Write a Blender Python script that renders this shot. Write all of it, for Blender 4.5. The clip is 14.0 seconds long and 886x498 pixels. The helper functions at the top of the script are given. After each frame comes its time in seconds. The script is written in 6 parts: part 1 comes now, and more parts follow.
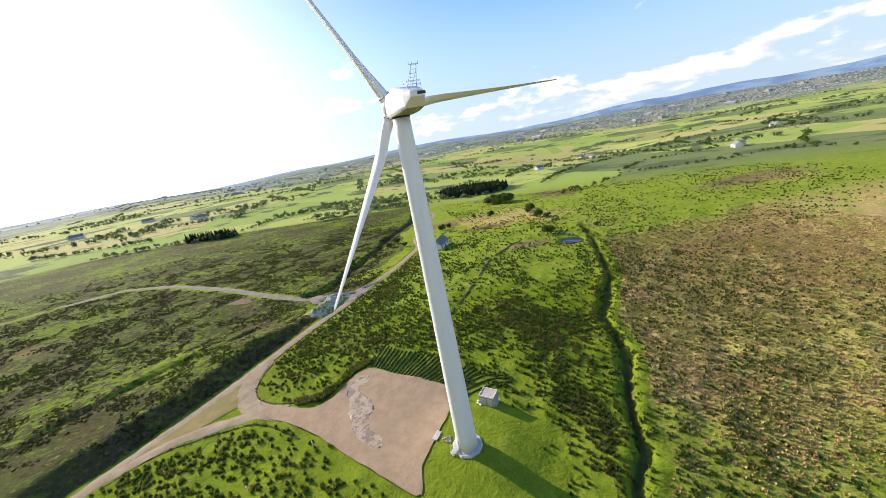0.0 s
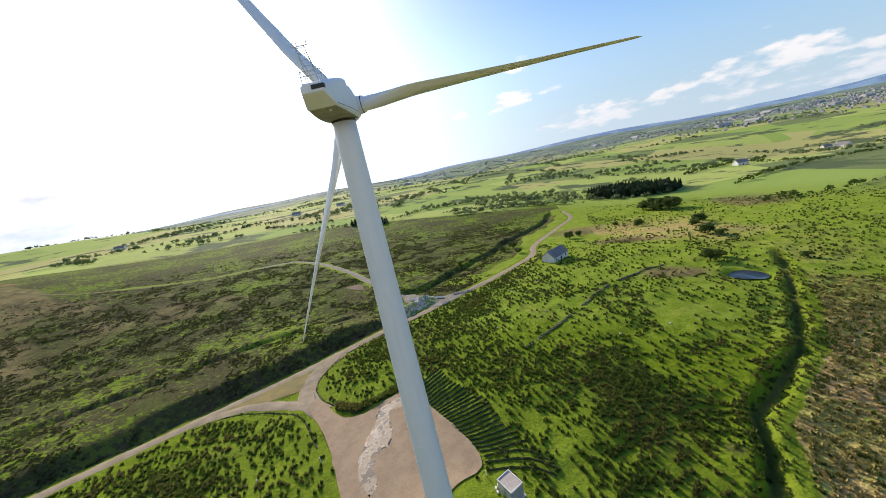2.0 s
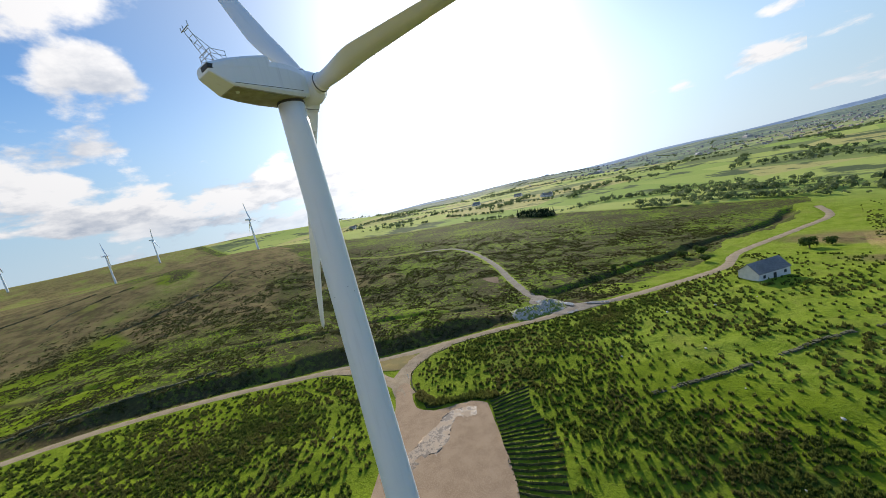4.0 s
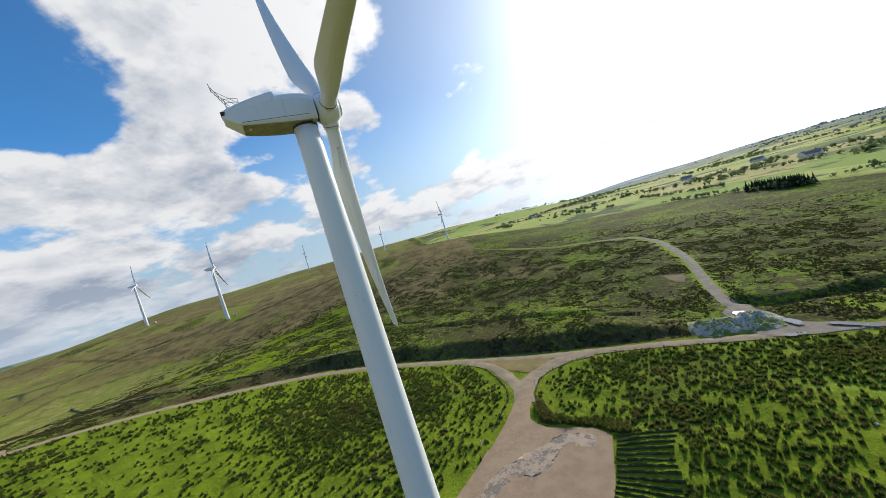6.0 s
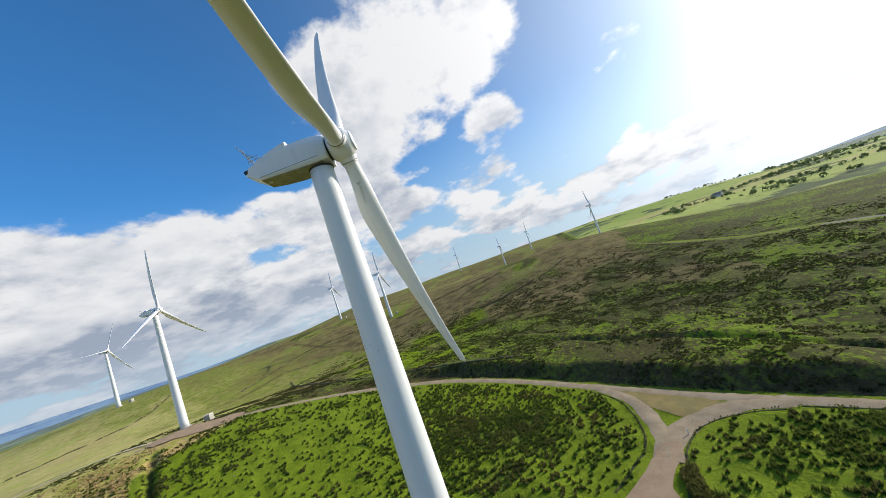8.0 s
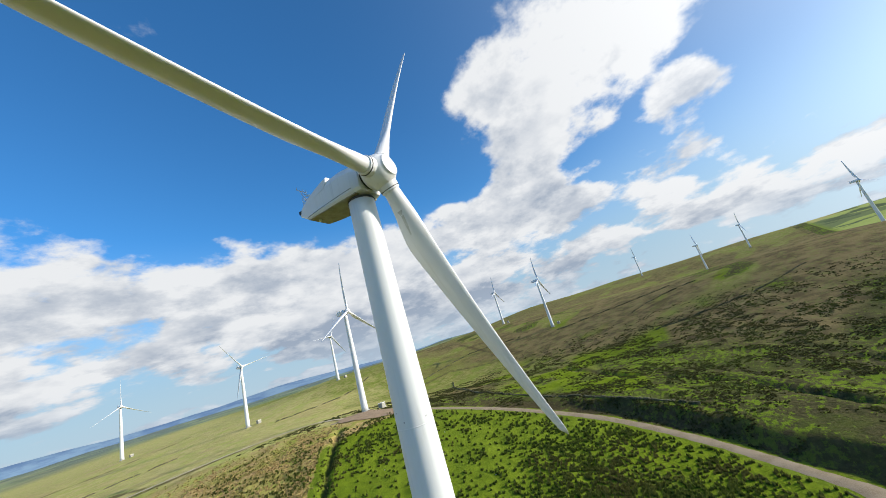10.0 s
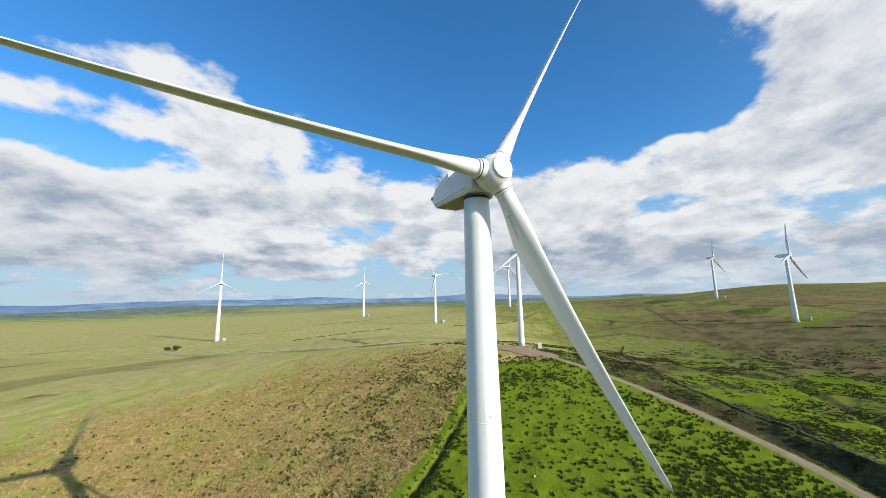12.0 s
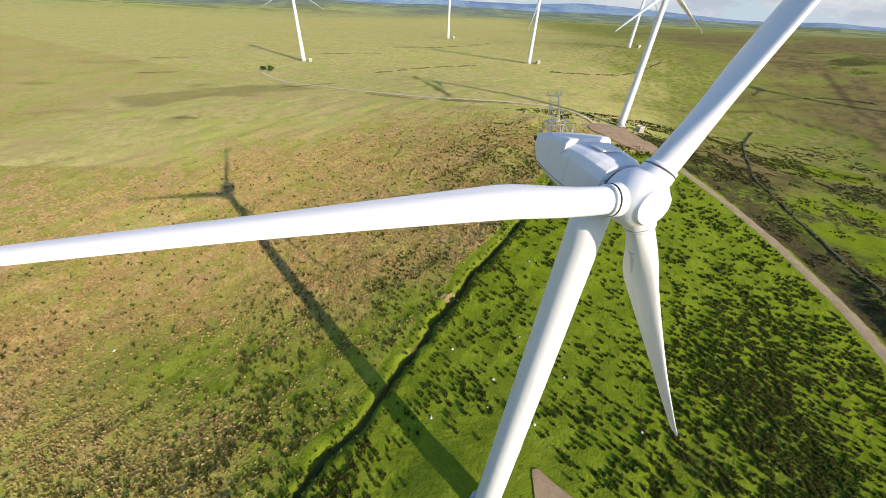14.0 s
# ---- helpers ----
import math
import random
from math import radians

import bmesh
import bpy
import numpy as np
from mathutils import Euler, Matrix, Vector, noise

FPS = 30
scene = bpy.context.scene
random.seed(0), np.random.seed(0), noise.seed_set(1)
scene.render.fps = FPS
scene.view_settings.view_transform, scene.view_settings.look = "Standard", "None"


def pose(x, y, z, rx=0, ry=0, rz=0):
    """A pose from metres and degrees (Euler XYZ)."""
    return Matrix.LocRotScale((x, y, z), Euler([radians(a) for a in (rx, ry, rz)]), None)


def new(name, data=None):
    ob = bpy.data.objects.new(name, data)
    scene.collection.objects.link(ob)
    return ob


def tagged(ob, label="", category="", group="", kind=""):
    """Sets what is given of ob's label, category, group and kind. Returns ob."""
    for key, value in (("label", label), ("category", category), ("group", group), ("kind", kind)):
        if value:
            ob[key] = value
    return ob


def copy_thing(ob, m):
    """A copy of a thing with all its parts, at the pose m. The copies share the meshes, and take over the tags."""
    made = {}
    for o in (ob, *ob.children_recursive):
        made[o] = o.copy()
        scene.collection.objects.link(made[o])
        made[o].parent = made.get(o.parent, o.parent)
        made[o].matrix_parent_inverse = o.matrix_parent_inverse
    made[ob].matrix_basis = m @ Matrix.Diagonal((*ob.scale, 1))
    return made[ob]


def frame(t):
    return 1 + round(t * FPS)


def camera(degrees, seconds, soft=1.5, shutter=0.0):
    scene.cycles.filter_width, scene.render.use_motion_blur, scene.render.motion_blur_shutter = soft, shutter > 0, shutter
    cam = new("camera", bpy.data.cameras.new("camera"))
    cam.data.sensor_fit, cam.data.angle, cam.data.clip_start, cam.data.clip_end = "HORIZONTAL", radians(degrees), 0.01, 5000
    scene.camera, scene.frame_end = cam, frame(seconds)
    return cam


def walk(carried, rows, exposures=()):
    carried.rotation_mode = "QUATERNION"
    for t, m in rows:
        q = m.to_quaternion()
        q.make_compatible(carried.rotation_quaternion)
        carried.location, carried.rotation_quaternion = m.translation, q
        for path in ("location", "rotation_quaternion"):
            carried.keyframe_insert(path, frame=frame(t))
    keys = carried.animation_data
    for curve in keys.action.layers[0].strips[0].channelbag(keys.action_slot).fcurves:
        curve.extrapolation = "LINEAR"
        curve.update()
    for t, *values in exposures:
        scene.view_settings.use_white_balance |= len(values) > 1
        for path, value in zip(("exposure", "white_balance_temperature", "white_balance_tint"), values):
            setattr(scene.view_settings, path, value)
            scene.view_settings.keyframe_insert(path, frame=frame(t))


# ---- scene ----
import collections

cam = camera(105.94, 14.0, soft=0.65)
# Seconds, place in metres, turn in degrees
PATH = [
    (0.0, -4.68, -48.35, 54.71, 71.87, 10.17, -11.52),
    (0.5, 2.14, -44.63, 54.24, 72.74, 10.50, -4.83),
    (1.0, 8.27, -41.31, 53.99, 73.71, 10.68, 2.02),
    (1.5, 13.42, -37.16, 53.84, 74.71, 10.92, 8.74),
    (2.0, 18.28, -32.24, 52.39, 75.84, 11.20, 15.45),
    (2.5, 22.35, -27.63, 51.09, 76.77, 10.97, 22.81),
    (3.0, 26.00, -23.10, 49.82, 78.12, 11.48, 31.03),
    (5.5, 36.71, -0.23, 44.04, 85.77, 15.77, 71.08),
    (6.0, 36.17, 3.73, 43.87, 87.55, 16.91, 79.41),
    (6.5, 35.12, 7.30, 44.05, 89.22, 17.93, 86.53),
    (7.0, 33.48, 10.68, 44.04, 91.25, 18.98, 93.25),
    (7.5, 31.99, 13.69, 44.06, 93.08, 19.69, 99.54),
    (8.0, 29.24, 16.53, 43.80, 95.57, 19.68, 106.19),
    (10.5, 15.00, 24.20, 45.24, 106.50, 13.31, 143.16),
    (11.0, 13.35, 25.88, 45.97, 106.28, 9.25, 150.76),
    (11.5, 11.88, 27.23, 47.11, 103.69, 4.80, 158.10),
    (12.0, 11.02, 28.20, 49.51, 98.31, 1.09, 164.89),
    (12.5, 10.00, 27.07, 53.09, 89.90, -1.63, 170.41),
    (13.0, 9.92, 25.84, 57.07, 80.39, -2.64, 174.06),
    (13.5, 9.92, 22.75, 62.72, 67.85, -2.30, 176.40),
    (14.0, 10.45, 18.56, 68.36, 53.08, -2.75, 179.07),
]
walk(cam, [(r[0], pose(*r[1:])) for r in PATH], [
    (0.0, 0.64, 6800, 17), (1.5, 0.42, 6700, 15), (3.0, 0.24, 6600, 13), (5.5, 0.08, 6450, 11), (8.0, 0.1, 6450, 11), (11.0, 0.14, 6350, 9), (12.5, 0.16, 6500, 10), (14.0, 0.3, 7000, 15)])

# ---- world and sun ----
SUN_AZ, SUN_EL = radians(-41.8), radians(22.6)
SUN_DIR = Vector((math.sin(SUN_AZ) * math.cos(SUN_EL), math.cos(SUN_AZ) * math.cos(SUN_EL), math.sin(SUN_EL)))


def build_world():
    world = bpy.data.worlds.new("sky")
    scene.world = world
    world.use_nodes = True
    nt = world.node_tree
    nt.nodes.clear()
    N, L = nt.nodes.new, nt.links.new
    out, bg = N("ShaderNodeOutputWorld"), N("ShaderNodeBackground")
    sky = N("ShaderNodeTexSky")
    sky.sky_type, sky.sun_disc = "NISHITA", False
    sky.sun_elevation, sky.sun_rotation = SUN_EL, SUN_AZ
    sky.air_density, sky.dust_density, sky.ozone_density, sky.altitude = 1.0, 0.25, 3.0, 300
    bg.inputs[1].default_value = SKY_STRENGTH
    tc, sep = N("ShaderNodeTexCoord"), N("ShaderNodeSeparateXYZ")
    L(tc.outputs["Generated"], sep.inputs[0])

    def m(op, a, b=None, c=None, clamp=False):
        n = N("ShaderNodeMath")
        n.operation, n.use_clamp = op, clamp
        for i, v in enumerate((a, b, c)):
            if v is None:
                continue
            if isinstance(v, (int, float)):
                n.inputs[i].default_value = v
            else:
                L(v, n.inputs[i])
        return n.outputs[0]

    def step(v, lo, hi, a=0.0, b=1.0):
        n = N("ShaderNodeMapRange")
        n.interpolation_type = "SMOOTHSTEP"
        for key, value in (("From Min", lo), ("From Max", hi), ("To Min", a), ("To Max", b)):
            n.inputs[key].default_value = value
        L(v, n.inputs["Value"])
        return n.outputs[0]

    def scaled(col, fac):
        n = N("ShaderNodeVectorMath")
        n.operation = "SCALE"
        if isinstance(col, tuple):
            n.inputs[0].default_value = col
        else:
            L(col, n.inputs[0])
        L(fac, n.inputs["Scale"])
        return n.outputs[0]

    def mix(fac, a, b):
        n = N("ShaderNodeMixRGB")
        for i, v in enumerate((fac, a, b)):
            if isinstance(v, tuple):
                n.inputs[i].default_value = (*v, 1)
            else:
                L(v, n.inputs[i])
        return n.outputs[0]

    x, y, z = sep.outputs
    deg = 180 / math.pi
    el = m("MULTIPLY", m("ARCSINE", m("MINIMUM", m("MAXIMUM", z, -1.0), 1.0)), deg)
    # bearing from due south, west positive
    az = m("MULTIPLY", m("ARCTAN2", m("MULTIPLY", x, -1.0), m("MULTIPLY", y, -1.0)), deg)

    def lobe(a0, wa, e0, we, gain):
        u, v = m("DIVIDE", m("SUBTRACT", az, a0), wa), m("DIVIDE", m("SUBTRACT", el, e0), we)
        q = m("ADD", m("MULTIPLY", u, u), m("MULTIPLY", v, v))
        return m("MULTIPLY", m("EXPONENT", m("MULTIPLY", m("MULTIPLY", q, q), -0.7)), gain)

    # where the cloud banks stand: the low ring, the southern bank, the western tower, scattered tufts
    cover = step(el, 0.5, 3.0, -0.2, -0.42)
    for one in CLOUD_BANKS:
        cover = m("ADD", cover, lobe(*one))

    def place(dz, sx=1.0):
        add = N("ShaderNodeVectorMath")
        add.operation = "MULTIPLY_ADD"
        add.inputs[1].default_value, add.inputs[2].default_value = (1.0, 1.0, 1.4), (CLOUD_SHIFT[0], CLOUD_SHIFT[1], CLOUD_SHIFT[2] + dz)
        # clouds draw together towards the horizon
        L(scaled(tc.outputs["Generated"], m("DIVIDE", 0.72, m("ADD", m("MAXIMUM", z, 0.0), 0.36))), add.inputs[0])
        return add.outputs[0]

    def noise(vec, scale, detail, rough):
        n = N("ShaderNodeTexNoise")
        n.inputs["Scale"].default_value, n.inputs["Detail"].default_value = scale, detail
        n.inputs["Roughness"].default_value, n.inputs["Distortion"].default_value = rough, 0.0
        L(vec, n.inputs["Vector"])
        return n.outputs["Fac"]

    def lumps(vec, scale):
        n = N("ShaderNodeTexVoronoi")
        n.feature = "SMOOTH_F1"
        n.inputs["Scale"].default_value, n.inputs["Smoothness"].default_value = scale, 0.35
        L(vec, n.inputs["Vector"])
        return n.outputs["Distance"]

    def body(dz, detail=10.0):
        v = place(dz)
        soft = m("MULTIPLY", m("SUBTRACT", noise(v, 2.9, detail, 0.6), 0.5), 2.5)
        round_ = m("MULTIPLY", m("ADD", m("SUBTRACT", 0.42, lumps(v, 6.0)), m("MULTIPLY", m("SUBTRACT", 0.42, lumps(v, 15.0)), 0.6)), 0.4)
        return m("ADD", soft, round_)

    here = body(0.0)
    dens = m("ADD", here, cover)
    fac = step(dens, CLOUD_MIN - 0.02, CLOUD_MIN + 0.24)
    # undersides and thick middles are grey, tops and rims white
    base = m("MULTIPLY", m("SUBTRACT", body(0.08, 5.0), body(0.0, 5.0)), 1.1)
    thick = step(dens, CLOUD_MIN + 0.2, CLOUD_MIN + 1.0, -0.1, 0.45)
    patch_ = step(noise(place(2.0), 4.2, 7.0, 0.6), 0.42, 0.66, -0.05, 0.65)
    low = m("MULTIPLY", step(el, 9.0, 3.5, 0.0, 0.58), step(m("ABSOLUTE", az), 125.0, 95.0, -0.3, 1.0))
    shade = m("ADD", m("ADD", base, thick), m("ADD", patch_, low), clamp=True)
    cloud = mix(shade, CLOUD_WHITE, CLOUD_GREY)
    # forward scattering round the sun
    dot = N("ShaderNodeVectorMath")
    dot.operation = "DOT_PRODUCT"
    dot.inputs[1].default_value = SUN_DIR
    L(tc.outputs["Generated"], dot.inputs[0])
    near_sun = m("MAXIMUM", dot.outputs["Value"], 0.0)
    gain = m("ADD", m("MULTIPLY", m("POWER", near_sun, 9.0), SUN_GLOW), 1.0)
    blue = N("ShaderNodeVectorMath")
    blue.operation = "MULTIPLY"
    blue.inputs[1].default_value = SKY_TINT
    L(sky.outputs[0], blue.inputs[0])
    pale = m("POWER", near_sun, 1.2)
    soft_blue = N("ShaderNodeVectorMath")
    soft_blue.operation = "MULTIPLY"
    soft_blue.inputs[1].default_value = (0.52, 0.68, 0.74)
    L(sky.outputs[0], soft_blue.inputs[0])
    deep = mix(pale, blue.outputs[0], soft_blue.outputs[0])
    deep = mix(step(el, 24.0, 3.0, 0.0, 0.88), deep, scaled(HORIZON_BLUE, gain))
    col = mix(fac, deep, scaled(cloud, m("ADD", m("MULTIPLY", m("SUBTRACT", gain, 1.0), 0.12), 1.0)))
    # haze towards the horizon
    col = mix(step(el, 7.0, -1.0, 0.0, 0.6), col, scaled(HAZE_COLOUR, gain))
    # thin veil round the sun itself
    veil = m("ADD", m("MULTIPLY", m("POWER", near_sun, 36.0), VEIL[0]), m("ADD", m("MULTIPLY", m("POWER", near_sun, 10.0), VEIL[1]), m("MULTIPLY", m("POWER", near_sun, 3.5), VEIL[2])))
    total = N("ShaderNodeVectorMath")
    total.operation = "ADD"
    veil = m("MULTIPLY", veil, m("SUBTRACT", 1.0, m("MULTIPLY", m("MULTIPLY", fac, step(el, 14.0, 6.0)), 0.6)))
    L(col, total.inputs[0]), L(scaled((1.0, 0.98, 0.95), veil), total.inputs[1])
    L(total.outputs[0], bg.inputs[0]), L(bg.outputs[0], out.inputs[0])


SKY_STRENGTH, SKY_TINT = 0.128, (0.5, 1.15, 1.52)
CLOUD_SHIFT, CLOUD_MIN = (3.1, 7.4, 1.3), 0.03
# bearing, half width, height, half height, thickness
CLOUD_BANKS = [(-2, 54, 12, 12, 0.8), (-34, 11, 18.5, 2.5, -0.3), (-42, 26, 9, 7, 0.55), (-25, 15, 27, 5.5, 0.58), (56, 32, 10, 10.5, 0.76), (77, 24, 35, 14, 0.85), (66, 15, 22, 6, 0.5), (56, 4.5, 24.5, 3, -0.55),
               (49, 6, 12.5, 2, -0.45), (77, 5, 19, 3, -0.5), (91, 5, 21, 4, 0.5), (88, 7, 10, 6, 0.4), (112, 20, 5, 5.5, 0.72), (140, 14, 7, 3, 0.5), (-145, 38, 3, 2.4, 0.5), (179, 3, 12, 1.6, 0.6),
               (166, 12, 7.5, 2.2, 0.45), (-142, 5, 12, 1.5, 0.45), (-90, 30, 7, 6, 0.5), (0, 20, 2.2, 1.3, -0.5)]
CLOUD_WHITE, CLOUD_GREY = (6.0, 6.05, 6.1), (2.45, 2.9, 3.6)
HORIZON_BLUE = (2.9, 3.9, 4.7)
HAZE_COLOUR, SUN_GLOW, VEIL = (3.6, 4.4, 5.2), 1.6, (9.0, 3.2, 2.1)
build_world()

sun_data = bpy.data.lights.new("sun", "SUN")
sun_data.energy, sun_data.angle, sun_data.color = 5.0, radians(0.55), (1.0, 0.91, 0.77)
sun = new("sun", sun_data)
sun.matrix_world = Matrix.Translation((0, 0, 200)) @ SUN_DIR.to_track_quat("Z", "Y").to_matrix().to_4x4()


# ---- materials ----
class Nodes:
    """A material's node tree, with short ways to add to it."""

    def __init__(self, name, rough=0.6, metal=0.0):
        self.mat = bpy.data.materials.new(name)
        self.mat.use_nodes = True
        self.nt = self.mat.node_tree
        self.bsdf = self.nt.nodes["Principled BSDF"]
        self.bsdf.inputs["Roughness"].default_value = rough
        self.bsdf.inputs["Metallic"].default_value = metal
        self.bsdf.inputs["Specular IOR Level"].default_value = 0.3

    def add(self, kind):
        return self.nt.nodes.new(kind)

    def link(self, a, b):
        self.nt.links.new(a, b)

    def coords(self):
        return self.add("ShaderNodeNewGeometry").outputs["Position"]

    def noise(self, scale, detail=4.0, rough=0.55, vec=None, squash=None):
        n = self.add("ShaderNodeTexNoise")
        n.inputs["Scale"].default_value, n.inputs["Detail"].default_value = scale, detail
        n.inputs["Roughness"].default_value = rough
        v = vec if vec is not None else self.coords()
        if squash:
            m = self.add("ShaderNodeMapping")
            m.inputs["Scale"].default_value = squash
            self.link(v, m.inputs["Vector"])
            v = m.outputs[0]
        self.link(v, n.inputs["Vector"])
        return n.outputs["Fac"]

    def ramp(self, fac, lo, hi, a=0.0, b=1.0):
        n = self.add("ShaderNodeMapRange")
        n.interpolation_type = "SMOOTHSTEP"
        for key, value in (("From Min", lo), ("From Max", hi), ("To Min", a), ("To Max", b)):
            n.inputs[key].default_value = value
        self.link(fac, n.inputs["Value"])
        return n.outputs[0]

    def maths(self, op, a, b):
        n = self.add("ShaderNodeMath")
        n.operation = op
        for i, v in enumerate((a, b)):
            if isinstance(v, (int, float)):
                n.inputs[i].default_value = v
            else:
                self.link(v, n.inputs[i])
        return n.outputs[0]

    def mix(self, fac, a, b):
        n = self.add("ShaderNodeMixRGB")
        for i, v in enumerate((fac, a, b)):
            if isinstance(v, tuple):
                n.inputs[i].default_value = (*v, 1) if len(v) == 3 else v
            elif isinstance(v, (int, float)):
                n.inputs[i].default_value = v
            else:
                self.link(v, n.inputs[i])
        return n.outputs[0]

    def attr(self, name):
        n = self.add("ShaderNodeAttribute")
        n.attribute_name = name
        return n.outputs["Fac"]

    def colour(self, c):
        if isinstance(c, tuple):
            self.bsdf.inputs["Base Color"].default_value = (*c, 1)
        else:
            self.link(c, self.bsdf.inputs["Base Color"])
        return self

    def bump(self, height, strength=0.4, distance=0.1):
        n = self.add("ShaderNodeBump")
        n.inputs["Strength"].default_value, n.inputs["Distance"].default_value = strength, distance
        self.link(height, n.inputs["Height"])
        self.link(n.outputs[0], self.bsdf.inputs["Normal"])
        return self


def painted(name, colour, rough=0.35, grime=(0.42, 0.42, 0.38), amount=0.35):
    """White turbine paint with rain streaks and faint dirt."""
    n = Nodes(name, rough)
    tc = n.add("ShaderNodeTexCoord").outputs["Object"]
    streak = n.noise(1.0, 5, 0.6, tc, (2.2, 2.2, 0.09))
    cloud = n.noise(0.35, 4, 0.6, tc)
    fac = n.maths("MULTIPLY", n.ramp(streak, 0.52, 0.8), n.ramp(cloud, 0.35, 0.75, 0.15, amount))
    n.colour(n.mix(fac, colour, grime))
    n.link(n.ramp(cloud, 0.3, 0.7, rough - 0.06, rough + 0.12), n.bsdf.inputs["Roughness"])
    n.bump(n.noise(3.0, 3, 0.5, tc), 0.05, 0.02)
    return n.mat


def plain(name, colour, other, scale=3.0, rough=0.8, metal=0.0, bump=0.3):
    n = Nodes(name, rough, metal)
    a = n.noise(scale, 5, 0.6)
    b = n.noise(scale * 0.13, 3, 0.5)
    n.colour(n.mix(n.ramp(n.maths("ADD", n.maths("MULTIPLY", a, 0.6), n.maths("MULTIPLY", b, 0.4)), 0.35, 0.65), colour, other))
    n.bump(a, bump, 0.05)
    return n.mat


M_PAINT = painted("turbine_paint", (0.78, 0.79, 0.78))
M_BLADE = painted("blade_paint", (0.79, 0.79, 0.79), 0.4, (0.4, 0.39, 0.35), 0.25)
M_NACELLE = painted("nacelle_paint", (0.79, 0.79, 0.79), 0.4, (0.36, 0.36, 0.34), 0.35)
# browner and darker than the hull paint
M_BELLY = plain("brown_panel", (0.3, 0.27, 0.2), (0.44, 0.41, 0.32), 1.2, 0.6)
M_SEAM = plain("dark_rubber_seal", (0.03, 0.03, 0.03), (0.06, 0.06, 0.06), 4, 0.6)
M_STAIN = plain("grease_stain", (0.5, 0.5, 0.48), (0.64, 0.64, 0.62), 3.0, 0.6, 0, 0.0)
M_STEEL = plain("galvanised_steel", (0.42, 0.43, 0.44), (0.56, 0.57, 0.58), 6, 0.5, 0.4, 0.1)
M_CONCRETE = plain("concrete", (0.38, 0.36, 0.32), (0.5, 0.48, 0.44), 2.5, 0.9)
M_KIOSK = plain("cream_kiosk_cladding", (0.3, 0.29, 0.25), (0.4, 0.385, 0.34), 2.0, 0.8)
M_KIOSK_ROOF = plain("weathered_kiosk_roof", (0.36, 0.31, 0.27), (0.46, 0.4, 0.35), 3.0, 0.9)
M_STONE = plain("gritstone", (0.17, 0.15, 0.11), (0.32, 0.285, 0.22), 1.5, 0.95)
M_SPOIL_ROCK = plain("grey_quarried_rock", (0.38, 0.345, 0.28), (0.54, 0.5, 0.42), 0.9, 0.95, 0, 0.6)
M_PALE_STONE = plain("pale_rubble", (0.46, 0.45, 0.42), (0.66, 0.65, 0.62), 0.9, 0.95, 0, 0.6)
M_SLATE = plain("slate_roof", (0.17, 0.16, 0.15), (0.26, 0.25, 0.235), 2.0, 0.92)
M_WHITE_WALL = plain("white_render", (0.6, 0.58, 0.54), (0.72, 0.7, 0.66), 1.0, 0.9)
M_DARK = plain("dark_opening", (0.02, 0.02, 0.02), (0.04, 0.04, 0.045), 2.0, 0.4)


def leafy(name, dark, light, other=None, through_light=0.45, rough=0.8):
    """Blades and leaves: part of the light comes through them."""
    n = Nodes(name, rough)
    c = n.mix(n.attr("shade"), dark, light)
    wide = n.noise(0.06, 3, 0.5)
    if other:
        c = n.mix(n.ramp(wide, 0.44, 0.64, 0, 0.6), c, other)
    n.colour(c)
    n.bsdf.inputs["Specular IOR Level"].default_value = 0.15
    thin = n.add("ShaderNodeBsdfTranslucent")
    n.link(c, thin.inputs["Color"])
    both = n.add("ShaderNodeMixShader")
    both.inputs[0].default_value = through_light
    n.link(n.bsdf.outputs[0], both.inputs[1])
    n.link(thin.outputs[0], both.inputs[2])
    n.link(both.outputs[0], n.nt.nodes["Material Output"].inputs[0])
    return n.mat


M_RUSH = leafy("rush_blades", (0.06, 0.085, 0.016), (0.15, 0.19, 0.034), (0.15, 0.125, 0.045), 0.42)
M_TAN = leafy("bleached_moor_grass", (0.31, 0.22, 0.095), (0.58, 0.43, 0.19), (0.33, 0.33, 0.075), 0.2)
M_HEATHER = leafy("heather_sprigs", (0.045, 0.046, 0.016), (0.11, 0.105, 0.036), (0.09, 0.115, 0.022), 0.32)
M_LEAF = leafy("tree_leaves", (0.045, 0.075, 0.016), (0.11, 0.16, 0.03), None, 0.4)
# leaf colour paled for distance, haze put into the base colour
M_HAZED_LEAF = leafy("hazed_hedge_leaves", (0.1, 0.14, 0.06), (0.2, 0.25, 0.1), None, 0.4)
M_NEEDLE = leafy("conifer_needles", (0.012, 0.028, 0.012), (0.03, 0.055, 0.02), None, 0.15)
M_BARK = plain("bark", (0.07, 0.055, 0.04), (0.13, 0.11, 0.085), 4.0, 0.95)
M_WATER = plain("still_water", (0.03, 0.035, 0.04), (0.05, 0.055, 0.05), 0.5, 0.06, 0, 0.02)
M_TOWN_WALL = plain("far_pale_walls", (0.3, 0.3, 0.3), (0.44, 0.43, 0.42), 0.3, 0.9)
M_TOWN_ROOF = plain("far_grey_roofs", (0.17, 0.18, 0.2), (0.25, 0.26, 0.28), 0.3, 0.95)
M_WALL_STONE = plain("mossy_wall_stone", (0.06, 0.062, 0.028), (0.15, 0.145, 0.08), 1.2, 0.95)
M_BRICK = plain("brick_wall", (0.34, 0.28, 0.24), (0.42, 0.36, 0.32), 0.4, 0.9)
# nearly black: the shade of furrows put into the sod colour
M_RIDGE = plain("furrow_shade_sod", (0.032, 0.034, 0.012), (0.066, 0.075, 0.018), 1.5, 1.0)


